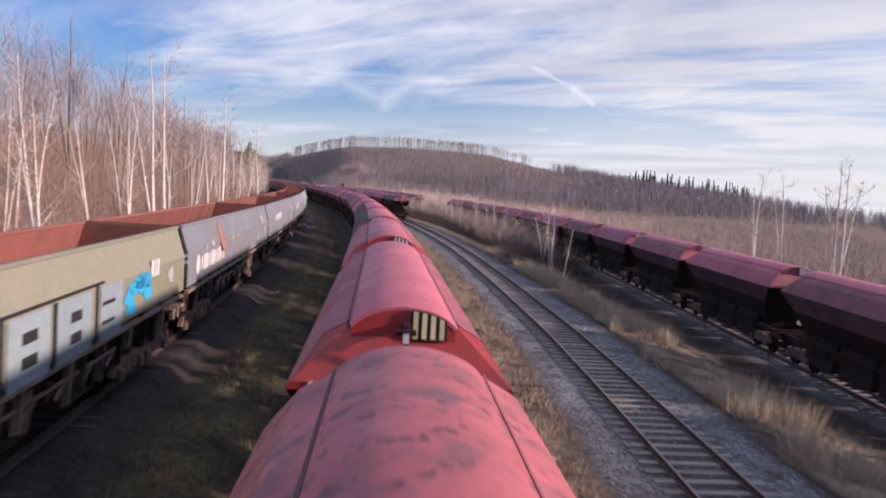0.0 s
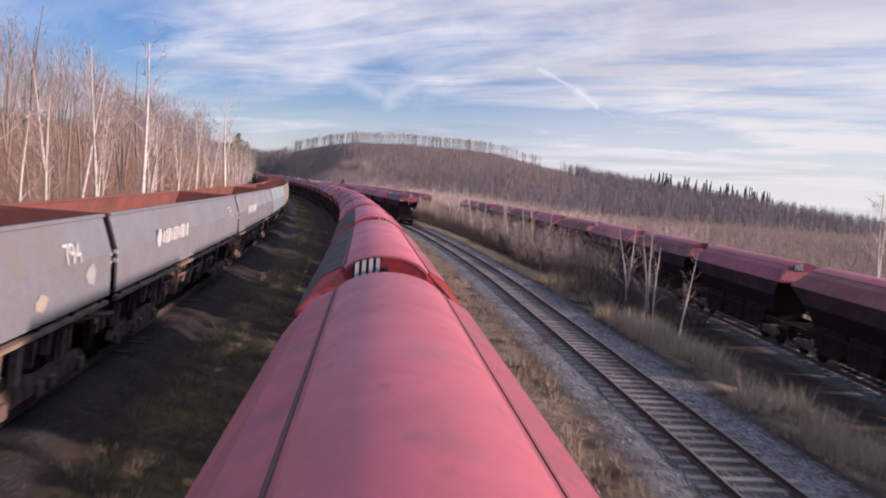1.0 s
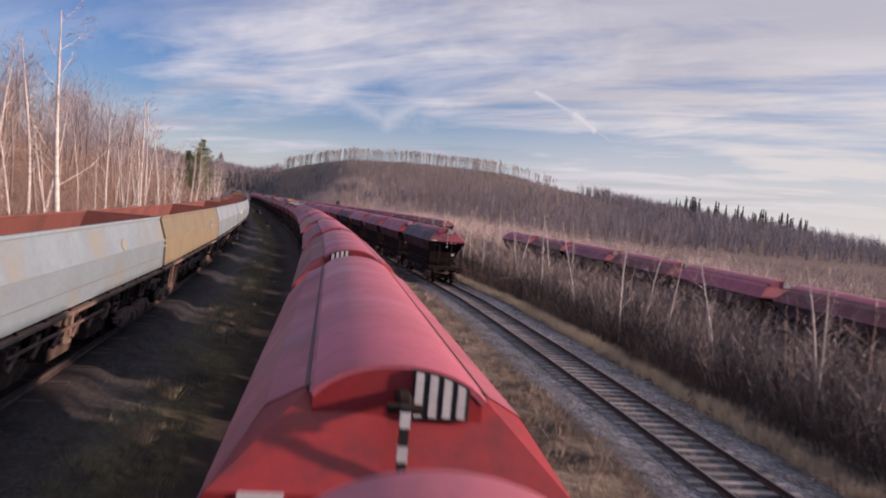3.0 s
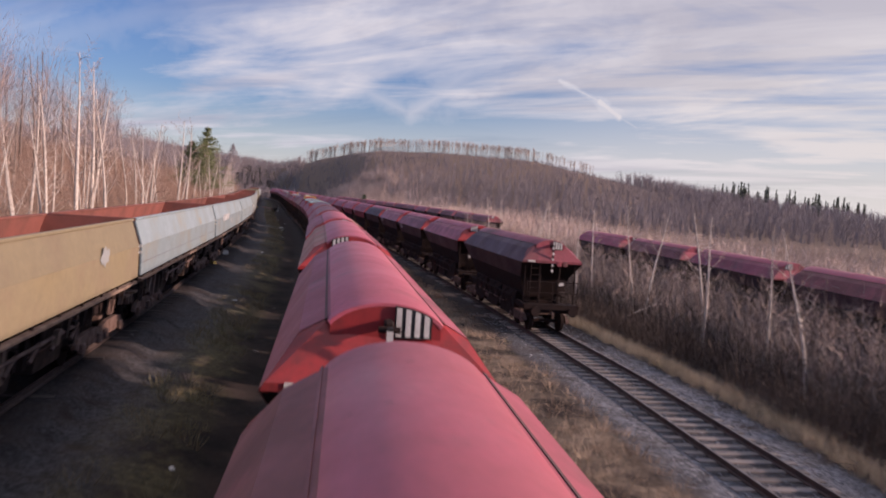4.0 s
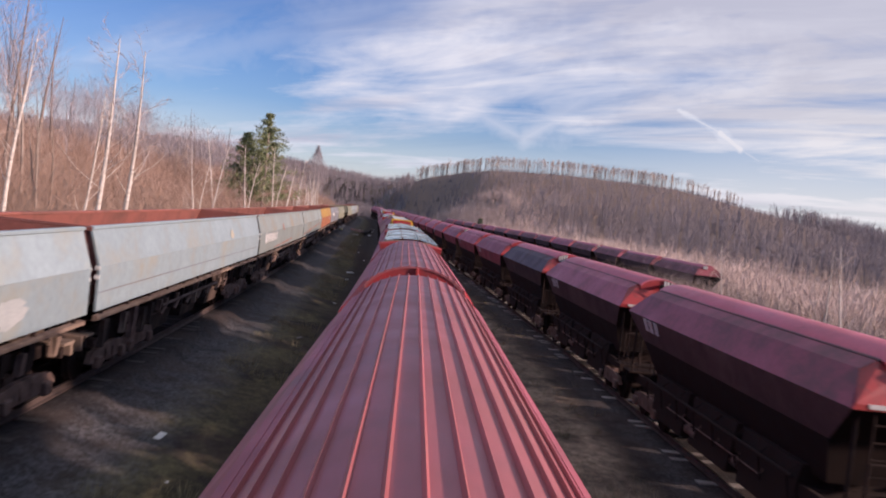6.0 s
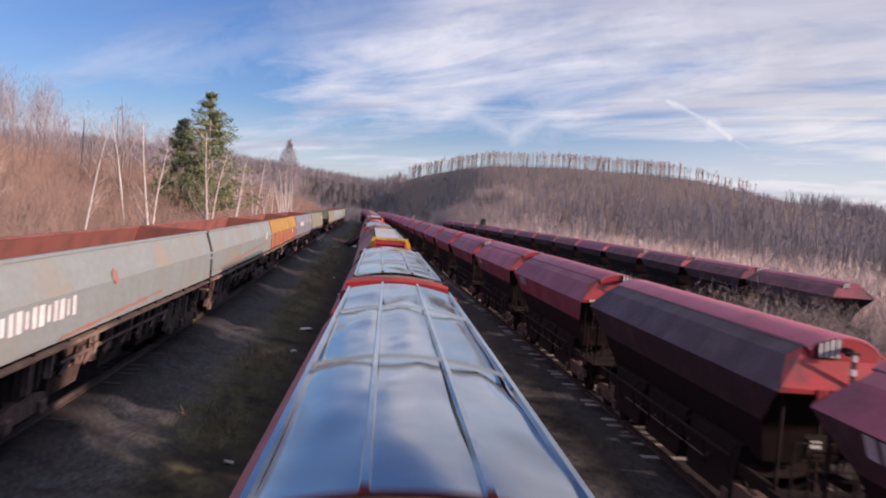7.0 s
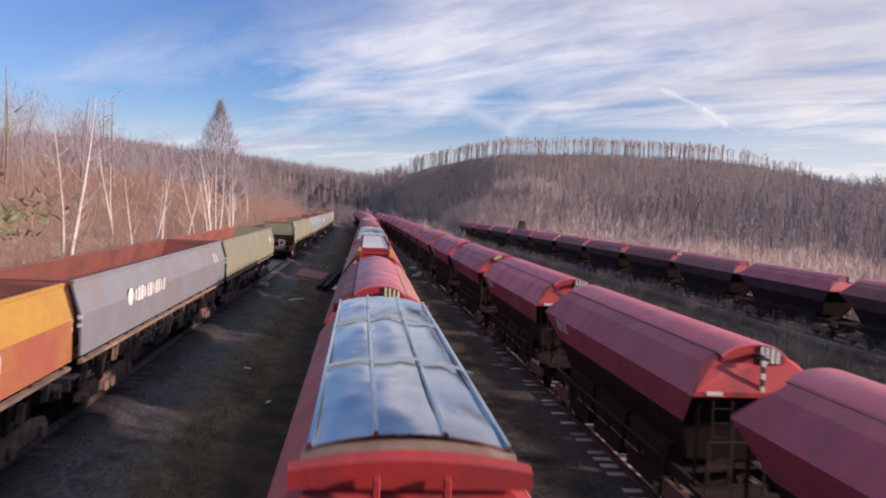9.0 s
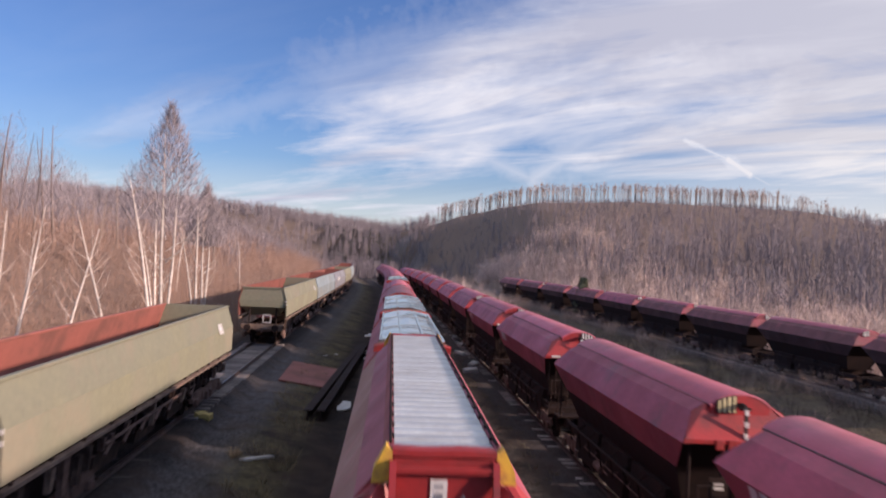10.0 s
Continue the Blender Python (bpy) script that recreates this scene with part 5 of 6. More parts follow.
for k, key in enumerate(row_left):
    w = copy_thing(protos[key], on_track("left", 5.9 + LP * (k - 1.5), Z_L, 7.0))
    digits = {2: "794", 3: "739", 13: "816"}.get(k)
    if digits:
        tl = -math.atan2(1.54 - 1.30, 3.58 - 2.78)
        lettering(w, digits, 0.62, Matrix(((0, math.sin(tl), math.cos(tl), 1.54 - 0.24 * 0.2 + 0.022), (1, 0, 0, 7.6), (0, math.cos(tl), -math.sin(tl), 2.94), (0, 0, 0, 1))), M_PALEW, "fleet_number")
for k in range(6):
    copy_thing(protos[("coal_beige", "coal_plain", "coal_grey")[k % 3]], on_track("left", 290.0 + LP * (k + 0.5), Z_L, 7.0))
for w in protos.values():
    for o in (*w.children_recursive, w):
        bpy.data.objects.remove(o)

# sleepers under the standing wagons: too many to tell apart
M_SLEEPERP = mat("pale_wooden_sleeper", (0.42, 0.39, 0.37), (0.26, 0.24, 0.225), rough=0.85, scale=3, fine=40, stretch=(0.3, 3, 1), bump=0.4, island=0.45)
M_SLEEPERD = mat("near_black_wooden_sleeper", (0.085, 0.072, 0.064), (0.055, 0.046, 0.042), rough=0.85, scale=3, fine=40, stretch=(0.3, 3, 1), bump=0.4, rand=0.3)
rnd = random.Random(11)
for rows, wood, label in (((("right", 118, 430, Z_R), ("far", -30, 420, Z_FAR)), M_SLEEPERP, "pale grey wooden sleepers under the standing wagons"),
                          ((("mid", -30, 430, 0.0), ("left", -40, 268, Z_L)), M_SLEEPERD, "near-black wooden sleepers under the standing wagons")):
    vs, fs = [], []
    for which, s0, s1, z in rows:
        for s in np.arange(s0, s1, 0.62):
            u = lane(which, s)
            c = [plan(s + ds, u + du) for ds, du in ((-0.12, -1.3), (-0.12, 1.3), (0.12, 1.3), (0.12, -1.3))]
            zt = z - (0.165 if which in ("right", "far") else 0.225) + rnd.uniform(-0.06, 0.01)
            i = len(vs)
            vs += [(*p, zt) for p in c] + [(*p, zt - 0.15) for p in c]
            fs += [(i, i + 1, i + 2, i + 3), (i, i + 4, i + 5, i + 1), (i + 1, i + 5, i + 6, i + 2), (i + 2, i + 6, i + 7, i + 3), (i + 3, i + 7, i + 4, i)]
    tagged(mesh_ob("sleepers", vs, fs, wood), label, "sleepers", kind="stuff")

# ------------------------------------------------------------------ trees and scrub
V3 = np.array


def tube(vs, fs, pts, radii, n=5):
    base = len(vs)
    pts = [Vector(p) for p in pts]
    for i, p in enumerate(pts):
        d = (pts[min(i + 1, len(pts) - 1)] - pts[max(i - 1, 0)]).normalized()
        q = d.to_track_quat("Z", "Y")
        for k in range(n):
            a = 2 * math.pi * k / n
            vs.append(tuple(p + q @ Vector((math.cos(a), math.sin(a), 0)) * radii[i]))
    for i in range(len(pts) - 1):
        for k in range(n):
            a, b = base + i * n + k, base + i * n + (k + 1) % n
            fs.append((a, b, b + n)); fs.append((a, b + n, a + n))


def twig(vs, fs, a, b, w, rnd):
    side = (b - a).cross(Vector((rnd.uniform(-1, 1), rnd.uniform(-1, 1), rnd.uniform(-1, 1))))
    if side.length < 1e-6:
        return
    side = side.normalized() * w
    i = len(vs)
    vs += [tuple(a - side), tuple(a + side), tuple(b)]
    fs.append((i, i + 1, i + 2))


def birch_mesh(seed, h, limbs=12, twigs=9, r0=0.10, lean=0.06, fork=False):
    """Trunk with limbs, and apart from it the fine crown."""
    rnd = random.Random(seed)
    tv, tf, cv, cf = [], [], [], []
    lx, ly = rnd.uniform(-lean, lean) * 1.7, rnd.uniform(-lean, lean) * 1.7
    stems = [(0, 0, lx, ly, h, r0)]
    if fork:
        stems.append((0.1, 0.05, lx + rnd.uniform(0.12, 0.22), ly - 0.05, h * 0.85, r0 * 0.75))
    for x0, y0, ax, ay, hh, r in stems:
        def at(t, ax=ax, ay=ay, hh=hh, x0=x0, y0=y0, ph=rnd.uniform(0, 6)):
            return Vector((x0 + ax * hh * t ** 1.3 + 0.12 * math.sin(ph + 5 * t), y0 + ay * hh * t ** 1.3 + 0.12 * math.cos(ph + 4 * t), hh * t))
        ts = np.linspace(0, 1, 9)
        tube(tv, tf, [at(t) for t in ts], [1.95 * r * (1 - 0.9 * t) + 0.008 for t in ts], 6)
        for k in range(limbs):
            t = 0.28 + 0.68 * (k + rnd.random()) / limbs
            a = at(t)
            az = rnd.uniform(0, 6.283)
            ln = (0.10 + 0.20 * (1 - t)) * hh * rnd.uniform(0.6, 1.2)
            up = rnd.uniform(0.7, 1.5)
            d = Vector((math.cos(az), math.sin(az), up)).normalized()
            b = a + d * ln * 0.55
            c = b + (d + Vector((0, 0, 0.35))).normalized() * ln * 0.5
            tube(tv, tf, [a, b, c], [0.35 * r * (1 - t) + 0.010, 0.2 * r * (1 - t) + 0.008, 0.004], 3)
            for j in range(twigs):
                q = rnd.uniform(0.15, 1.0)
                p0 = a.lerp(b, q / 0.55) if q < 0.55 else b.lerp(c, (q - 0.55) / 0.45)
                dd = (d + Vector((rnd.uniform(-1, 1), rnd.uniform(-1, 1), rnd.uniform(-0.5, 0.7))) * 0.9).normalized()
                p1 = p0 + dd * ln * rnd.uniform(0.25, 0.6)
                twig(cv, cf, p0, p1, 0.017, rnd)
                for _ in range(2):
                    e = p0.lerp(p1, rnd.uniform(0.3, 0.9))
                    twig(cv, cf, e, e + (dd + Vector((rnd.uniform(-1, 1), rnd.uniform(-1, 1), rnd.uniform(-0.9, 0.3)))).normalized() * ln * rnd.uniform(0.15, 0.3), 0.012, rnd)
    return (V3(tv), V3(tf)), (V3(cv), V3(cf))


BIRCHES = [birch_mesh(i, h, limbs, 8, r, ln, fk) for i, (h, limbs, r, ln, fk) in enumerate((
    (13.5, 13, 0.085, 0.05, False), (12.0, 12, 0.08, 0.10, False), (14.5, 14, 0.10, 0.04, True), (10.5, 11, 0.065, 0.14, False), (11.5, 12, 0.075, 0.09, True),
    (15.5, 15, 0.11, 0.05, False), (9.5, 9, 0.055, 0.12, False)))]


def np_mesh(name, verts, faces, material):
    me = bpy.data.meshes.new(name)
    verts, faces = np.asarray(verts, np.float32), np.asarray(faces, np.int32)
    me.vertices.add(len(verts)); me.vertices.foreach_set("co", verts.ravel())
    me.loops.add(faces.size); me.loops.foreach_set("vertex_index", faces.ravel())
    me.polygons.add(len(faces)); me.polygons.foreach_set("loop_start", np.arange(0, faces.size, 3, dtype=np.int32))
    me.update(calc_edges=True)
    me.validate()
    me.materials.append(material)
    return me


B_TRUNK = [np_mesh("trunk", *t, M_BARK) for t, c in BIRCHES]
B_CROWN = [np_mesh("crown", *c, M_TWIGP) for t, c in BIRCHES]
GROUP_B = "bare birches"


def zat(x, y):
    return float(height([x], [y])[0])


def birch(s, lat, kind, scale, yaw, label):
    x, y = plan(s, lat)
    e = thing("birch_tree", label, "tree", GROUP_B, pose(x, y, zat(x, y) - 0.1, 0, 0, yaw) @ Matrix.Scale(scale, 4))
    for nm, me in (("trunk", B_TRUNK[kind]), ("crown", B_CROWN[kind])):
        o = new(nm, me)
        o.parent = e
    return e


def tile(proto_list, places, rnd):
    """Many turned and scaled copies of meshes as one array of triangles."""
    VV, FF, n = [], [], 0
    for x, y, z, sc in places:
        v, f = proto_list[rnd.integers(len(proto_list))]
        a = rnd.uniform(0, 6.283)
        c, s = math.cos(a) * sc, math.sin(a) * sc
        w = np.empty_like(v, dtype=np.float32)
        w[:, 0], w[:, 1], w[:, 2] = v[:, 0] * c - v[:, 1] * s + x, v[:, 0] * s + v[:, 1] * c + y, v[:, 2] * sc + z
        VV.append(w); FF.append(f + n); n += len(v)
    return np.concatenate(VV), np.concatenate(FF)


def scatter(n, s_rng, lat_fn, rnd, lo, hi, keep=None):
    s = rnd.uniform(*s_rng, n)
    l0, l1 = lat_fn(s)
    lat = l0 + (l1 - l0) * rnd.random(n)
    if keep is not None:
        k = keep(s, lat)
        s, lat = s[k], lat[k]
    x, y = plan(s, lat)
    z = height(x, y)
    return list(zip(x, y, z - 0.05, rnd.uniform(lo, hi, len(x))))


def tuft(seed, stems, h, spread, w, droop=0.0, side=0):
    rnd = random.Random(seed)
    vs, fs = [], []
    for k in range(stems):
        a, r = rnd.uniform(0, 6.283), spread * math.sqrt(rnd.random())
        b = Vector((math.cos(a), math.sin(a), 0)) * r * 0.5
        hh = h * rnd.uniform(0.55, 1.0)
        t = Vector((math.cos(a), math.sin(a), 0)) * r * 1.3 + Vector((rnd.uniform(-.1, .1) * h, rnd.uniform(-.1, .1) * h, hh * (1 - droop)))
        twig(vs, fs, b, t, w, rnd)
        for j in range(side):
            q = b.lerp(t, rnd.uniform(0.25, 0.9))
            twig(vs, fs, q, q + Vector((rnd.uniform(-1, 1), rnd.uniform(-1, 1), rnd.uniform(0.2, 1.4))).normalized() * h * rnd.uniform(0.12, 0.25), w * 0.7, rnd)
    return V3(vs), V3(fs)


R = np.random.default_rng(21)
THICK = [tuft(i, 10, 3.1, 1.7, 0.008, side=5) for i in range(6)]
LOWTH = [tuft(10 + i, 14, 2.0, 1.1, 0.010, side=4) for i in range(6)]
LOWF = [tuft(50 + i, 10, 2.1, 1.2, 0.020, side=2) for i in range(6)]
GRASS = [tuft(20 + i, 16, 0.55, 0.34, 0.010, droop=0.15) for i in range(5)]
TALLG = [tuft(30 + i, 18, 0.95, 0.40, 0.012, droop=0.1) for i in range(4)]
SAPL = [tuft(40 + i, 3, 6.0, 0.7, 0.028, side=3) for i in range(6)]


def stuff(name, protos_, places, material, label, category):
    v, f = tile(protos_, places, R)
    tagged(new(name, np_mesh(name, v, f, material)), label, category, kind="stuff")


left_of = lambda s: lane("left", s)
STONES = []
for i in range(5):
    rs = random.Random(300 + i)
    ax = [rs.uniform(0.6, 1.2) for _ in range(6)]
    v_ = V3([(ax[0], 0.1, 0), (-ax[1], 0, 0.1), (0, ax[2], 0), (0.1, -ax[3], 0), (0, 0, 0.8 * ax[4]), (0, 0, -0.6)]) * 0.06
    STONES.append((v_, V3([(0, 2, 4), (2, 1, 4), (1, 3, 4), (3, 0, 4), (2, 0, 5), (1, 2, 5), (3, 1, 5), (0, 3, 5)])))
pl = scatter(10000, (-14, 124), lambda s: (lane("right", s) - 2.3, lane("right", s) + 2.5), R, 0.35, 0.9, lambda s, l: np.abs(np.abs(l - lane("right", s)) - 0.75) > 0.12)
pl = [(x, y, z + 0.06, k) for x, y, z, k in pl]
stuff("ballast_stones", STONES, pl, M_STONE, "loose crushed grey stone along the tracks", "ballast")
# brown thicket on the bank behind the coal wagons
pl = scatter(6600, (-45, 330), lambda s: (left_of(s) - 6.5, left_of(s) - 27.0), R, 0.6, 1.25)
pl += scatter(1500, (330, 450), lambda s: (left_of(s) - 6.5, left_of(s) - 27.0), R, 0.8, 1.4)
pl += scatter(1700, (-45, 450), lambda s: (left_of(s) - 25.0, left_of(s) - 75.0), R, 1.2, 1.9)
stuff("bare_thicket", THICK, pl, M_TWIG, "dense red-brown leafless thicket on the bank", "thicket")
pl = scatter(2000, (-45, 330), lambda s: (left_of(s) - 3.4, left_of(s) - 9.0), R, 0.5, 1.1)
stuff("bank_scrub", LOWTH[:3] + LOWF[:3], pl, M_TWIG, "low brown leafless scrub beside the coal wagons", "scrub")
# birch wood further in
pl = scatter(190, (-45, 185), lambda s: (left_of(s) - 8.0, left_of(s) - 30.0), R, 0.42, 0.72)
pl += scatter(26, (185, 380), lambda s: (left_of(s) - 12.0, left_of(s) - 45.0), R, 0.40, 0.65)
st = R.bit_generator.state
stuff("birch_wood", [t for t, c in BIRCHES], pl, M_BARKB, "pale trunks of a leafless birch wood", "birch wood")
R.bit_generator.state = st
stuff("birch_wood_crowns", [c for t, c in BIRCHES], pl, M_TWIGP, "fine leafless crowns of the birch wood", "birch wood")
# single birches at the wood's edge
rb = random.Random(9)
for k in range(78):
    s = -30 + 205 * (k + rb.random()) / 78
    birch(s, float(left_of(s)) - rb.uniform(4.6, 9.5), rb.randrange(7), rb.uniform(0.50, 0.82), rb.uniform(0, 360), "slender white birch without leaves at the wood edge")
for k in range(11):
    s = 178 + 150 * (k + rb.random()) / 11
    birch(s, float(left_of(s)) - rb.uniform(4.6, 12), rb.choice((6, 4, 4, 1, 3)), rb.uniform(0.5, 0.75), rb.uniform(0, 360), "forked white birch above the brown thicket")
for s, dl, kind, sc, yaw in ((221.7, 4.5, 4, 0.85, 40), (233.8, 4.6, 4, 0.72, 110), (248.2, 4.5, 4, 0.88, 200), (265.0, 4.6, 3, 0.68, 300), (270.0, 4.4, 6, 0.72, 10),
                             (275.5, 4.5, 6, 0.80, 160), (283.0, 4.6, 1, 0.8, 80), (292.0, 4.5, 4, 0.8, 250)):
    birch(s, float(left_of(s)) - dl, kind, sc, yaw, "stout white birch with spreading bare limbs")
# fuzzy crowns of the trees further in
FUZZ = []
for i in range(5):
    rnd = random.Random(500 + i)
    vs, fs = [], []
    for k in range(330):
        u, a, q = rnd.uniform(-1, 1), rnd.uniform(0, 6.283), rnd.random() ** 0.4
        c = Vector((math.cos(a) * math.sqrt(1 - u * u) * 1.9 * q, math.sin(a) * math.sqrt(1 - u * u) * 1.9 * q, 9.5 + 3.2 * u * q))
        d = (Vector((c.x, c.y, 2.5)).normalized() + Vector((rnd.uniform(-.6, .6), rnd.uniform(-.6, .6), rnd.uniform(-.4, .4)))).normalized()
        twig(vs, fs, c, c + d * rnd.uniform(0.5, 1.1), 0.012, rnd)
    for k in range(9):
        a = rnd.uniform(0, 6.283)
        twig(vs, fs, Vector((0, 0, rnd.uniform(6, 9))), Vector((math.cos(a) * 1.3, math.sin(a) * 1.3, rnd.uniform(10, 12.3))), 0.035, rnd)
    FUZZ.append((V3(vs), V3(fs)))
pl = scatter(330, (-45, 330), lambda s: (left_of(s) - 13.0, left_of(s) - 32.0), R, 0.42, 0.72)
pl += scatter(120, (-45, 185), lambda s: (left_of(s) - 12.0, left_of(s) - 26.0), R, 0.72, 1.0)
pl += scatter(46, (185, 370), lambda s: (left_of(s) - 17.0, left_of(s) - 30.0), R, 0.55, 0.85)
stuff("wood_crowns", FUZZ, pl, M_CROWN, "fuzzy brown leafless crowns of the wood", "wood")
# taller trees behind, with darker bark
pl = scatter(70, (-40, 200), lambda s: (left_of(s) - 16.0, left_of(s) - 34.0), R, 0.60, 0.92)
pl += scatter(26, (200, 340), lambda s: (left_of(s) - 20.0, left_of(s) - 40.0), R, 0.50, 0.80)
st = R.bit_generator.state
stuff("tall_bare_trees", [BIRCHES[i][0] for i in (0, 2, 5)], pl, M_BARK2, "tall grey-barked leafless trees behind the birches", "trees")
R.bit_generator.state = st
stuff("tall_bare_crowns", FUZZ, pl, M_CROWN, "leafless crowns of the tall trees", "trees")


def pine(x, y, h, seed, label, kind="pine_tree", cone=0.5, tiers=13, base=0.18):
    rnd = random.Random(seed)
    e = thing(kind, label, "conifer", "conifers", pose(x, y, zat(x, y) - 0.1))
    tv, tf = [], []
    tube(tv, tf, [(0, 0, 0), (0.1, 0, h * 0.5), (0, 0.05, h)], [0.2, 0.13, 0.02], 7)
    o = new("trunk", np_mesh("trunk", tv, tf, M_BARK2)); o.parent = e
    cv, cf = [], []
    for t in range(tiers):
        q = t / (tiers - 1)
        z = h * (base + (0.98 - base) * q)
        ln = h * (0.42 if kind == "pine_tree" else 0.27) * (1 - q) ** cone + 0.3
        for k in range(9):
            az = rnd.uniform(0, 6.283)
            d = Vector((math.cos(az), math.sin(az), rnd.uniform(-0.1, 0.35)))
            l_ = ln * rnd.uniform(0.55, 1.1)
            for j in range(44):
                u = rnd.uniform(0.25, 1)
                c = Vector((0, 0, z)) + d * l_ * u + Vector((rnd.gauss(0, .16), rnd.gauss(0, .16), rnd.gauss(0, .14)))
                twig(cv, cf, c, c + Vector((rnd.uniform(-1, 1), rnd.uniform(-1, 1), rnd.uniform(-0.3, 1))).normalized() * rnd.uniform(0.3, 0.6), 0.055, rnd)
    o = new("crown", np_mesh("crown", cv, cf, M_NEEDLE if kind == "pine_tree" else M_SPRUCE)); o.parent = e


pine(*plan(238.0, -16.6), 13.5, 1, "bushy green pine standing in the brown thicket", cone=0.75)
pine(*plan(243.5, -17.4), 11.5, 2, "smaller green pine beside a larger one", cone=0.8)
pine(*plan(240.0, -19.5), 10.0, 5, "green pine half hidden behind another", cone=0.8)


def cone_birch(x, y, top, seed, label):
    """White stems, and above them a dense pointed crown of fine bare twigs."""
    rnd = random.Random(seed)
    z0 = zat(x, y) - 0.1
    h = top - z0
    e = thing("birch_tree", label, "tree", GROUP_B, pose(x, y, z0))
    tv, tf = [], []
    for k in range(3):
        a, r = k * 2.1 + 0.4, 0.03 * h
        tube(tv, tf, [(0.1 * math.cos(a), 0.1 * math.sin(a), 0), (r * math.cos(a), r * math.sin(a), h * 0.35), (r * 1.3 * math.cos(a), r * 1.3 * math.sin(a), h * (0.72 + 0.08 * k))], [0.13, 0.085, 0.02], 6)
    for k in range(16):
        z, a = h * rnd.uniform(0.22, 0.8), rnd.uniform(0, 6.283)
        ln = h * rnd.uniform(0.08, 0.16)
        p = Vector((0, 0, z))
        tube(tv, tf, [p, p + Vector((math.cos(a), math.sin(a), 0.7)) * ln * 0.6, p + Vector((math.cos(a), math.sin(a), 1.1)) * ln], [0.035, 0.02, 0.005], 4)
    o = new("trunk", np_mesh("trunk", tv, tf, M_BARK)); o.parent = e
    cv, cf = [], []
    for k in range(4600):
        q = rnd.random() ** 0.7
        z = h * (1.0 - 0.48 * q)
        r = h * 0.17 * min(1.0, (1 - z / h) / 0.36) * math.sqrt(rnd.random()) * rnd.uniform(0.8, 1.15)
        a = rnd.uniform(0, 6.283)
        c = Vector((math.cos(a) * r, math.sin(a) * r, z))
        d = Vector((math.cos(a) * 0.5, math.sin(a) * 0.5, 1.0)) + Vector((rnd.uniform(-.5, .5), rnd.uniform(-.5, .5), rnd.uniform(-.5, .5)))
        twig(cv, cf, c, c + d.normalized() * rnd.uniform(0.3, 0.8), 0.015, rnd)
    o = new("crown", np_mesh("crown", cv, cf, M_CROWN)); o.parent = e


cone_birch(-47.4, 281.4, 14.8, 3, "birch with a dense pointed bare crown and white stems")
cone_birch(*plan(303.0, -15.5), 11.4, 4, "smaller birch with a pointed bare crown")
pine(*plan(352.0, 27.0), 5.5, 8, "small young spruce among pale scrub", "spruce_tree", cone=0.9)

# right side: straw strips beside the open track, dark scrub and saplings before the far row
rt, fr = (lambda s: lane("right", s)), (lambda s: lane("far", s))
pl = scatter(5200, (-12, 150), lambda s: (0 * s + 1.9, rt(s) - 2.5), R, 0.5, 1.1, lambda s, l: (R.random(len(s)) < 0.75))
pl += scatter(3000, (-14, 84), lambda s: (rt(s) + 2.6, rt(s) + 6.5), R, 0.4, 1.3, lambda s, l: np.sin(s * 1.3 + 2 * np.sin(s * 0.4)) + np.sin(l * 2.1 + s * 0.35) > 0.1)
stuff("dry_grass", GRASS, pl, M_GRASS, "dry straw-coloured grass strips beside the open track", "grass")
pl = scatter(1500, (60, 128), lambda s: (rt(s) + 2.4, rt(s) + 3.6), R, 0.35, 0.75)
pl += scatter(2000, (-15, 66), lambda s: (rt(s) + 2.9, rt(s) + 5.8), R, 0.7, 1.5, lambda s, l: np.sin(s * 0.8 + 3 * np.sin(s * 0.23)) + 0.8 * np.sin(l * 2.3 + s * 0.4) > 0.3)
stuff("tall_straw", TALLG, pl, M_STRAW, "tall yellowed straw on the track bank", "grass")
pl = scatter(3400, (-20, 290), lambda s: (0.5 * left_of(s) - 1.2, 0.5 * left_of(s) + 0.7), R, 0.4, 1.0, lambda s, l: np.sin(s * 0.9 + np.sin(s * 0.31) * 3) > -0.3)
pl += scatter(900, (110, 300), lambda s: (0 * s + 1.9, rt(s) - 1.9), R, 0.35, 0.8)
stuff("weedy_grass", GRASS, pl, M_GRASSG, "dull green and brown weeds between the tracks", "grass")
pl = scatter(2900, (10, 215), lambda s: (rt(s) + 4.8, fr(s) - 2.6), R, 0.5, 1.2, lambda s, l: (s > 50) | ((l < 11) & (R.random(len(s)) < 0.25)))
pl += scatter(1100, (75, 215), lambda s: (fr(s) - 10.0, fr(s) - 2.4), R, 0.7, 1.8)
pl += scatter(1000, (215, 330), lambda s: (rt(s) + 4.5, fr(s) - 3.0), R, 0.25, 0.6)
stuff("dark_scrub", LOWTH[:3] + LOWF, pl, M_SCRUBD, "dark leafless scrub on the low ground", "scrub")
pl = scatter(420, (70, 200), lambda s: (rt(s) + 8.0, fr(s) - 3.0), R, 0.5, 1.0)
thk = scatter(1250, (66, 212), lambda s: (fr(s) - 9.5, fr(s) - 2.6), R, 0.9, 1.55)
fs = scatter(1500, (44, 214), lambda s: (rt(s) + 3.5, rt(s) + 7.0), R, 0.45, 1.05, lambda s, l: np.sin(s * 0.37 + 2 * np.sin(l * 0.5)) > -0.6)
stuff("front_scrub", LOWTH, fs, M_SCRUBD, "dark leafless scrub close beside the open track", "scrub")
stuff("tall_scrub", THICK, thk, M_SCRUB, "tall greyish brown scrub before the lower track", "scrub")
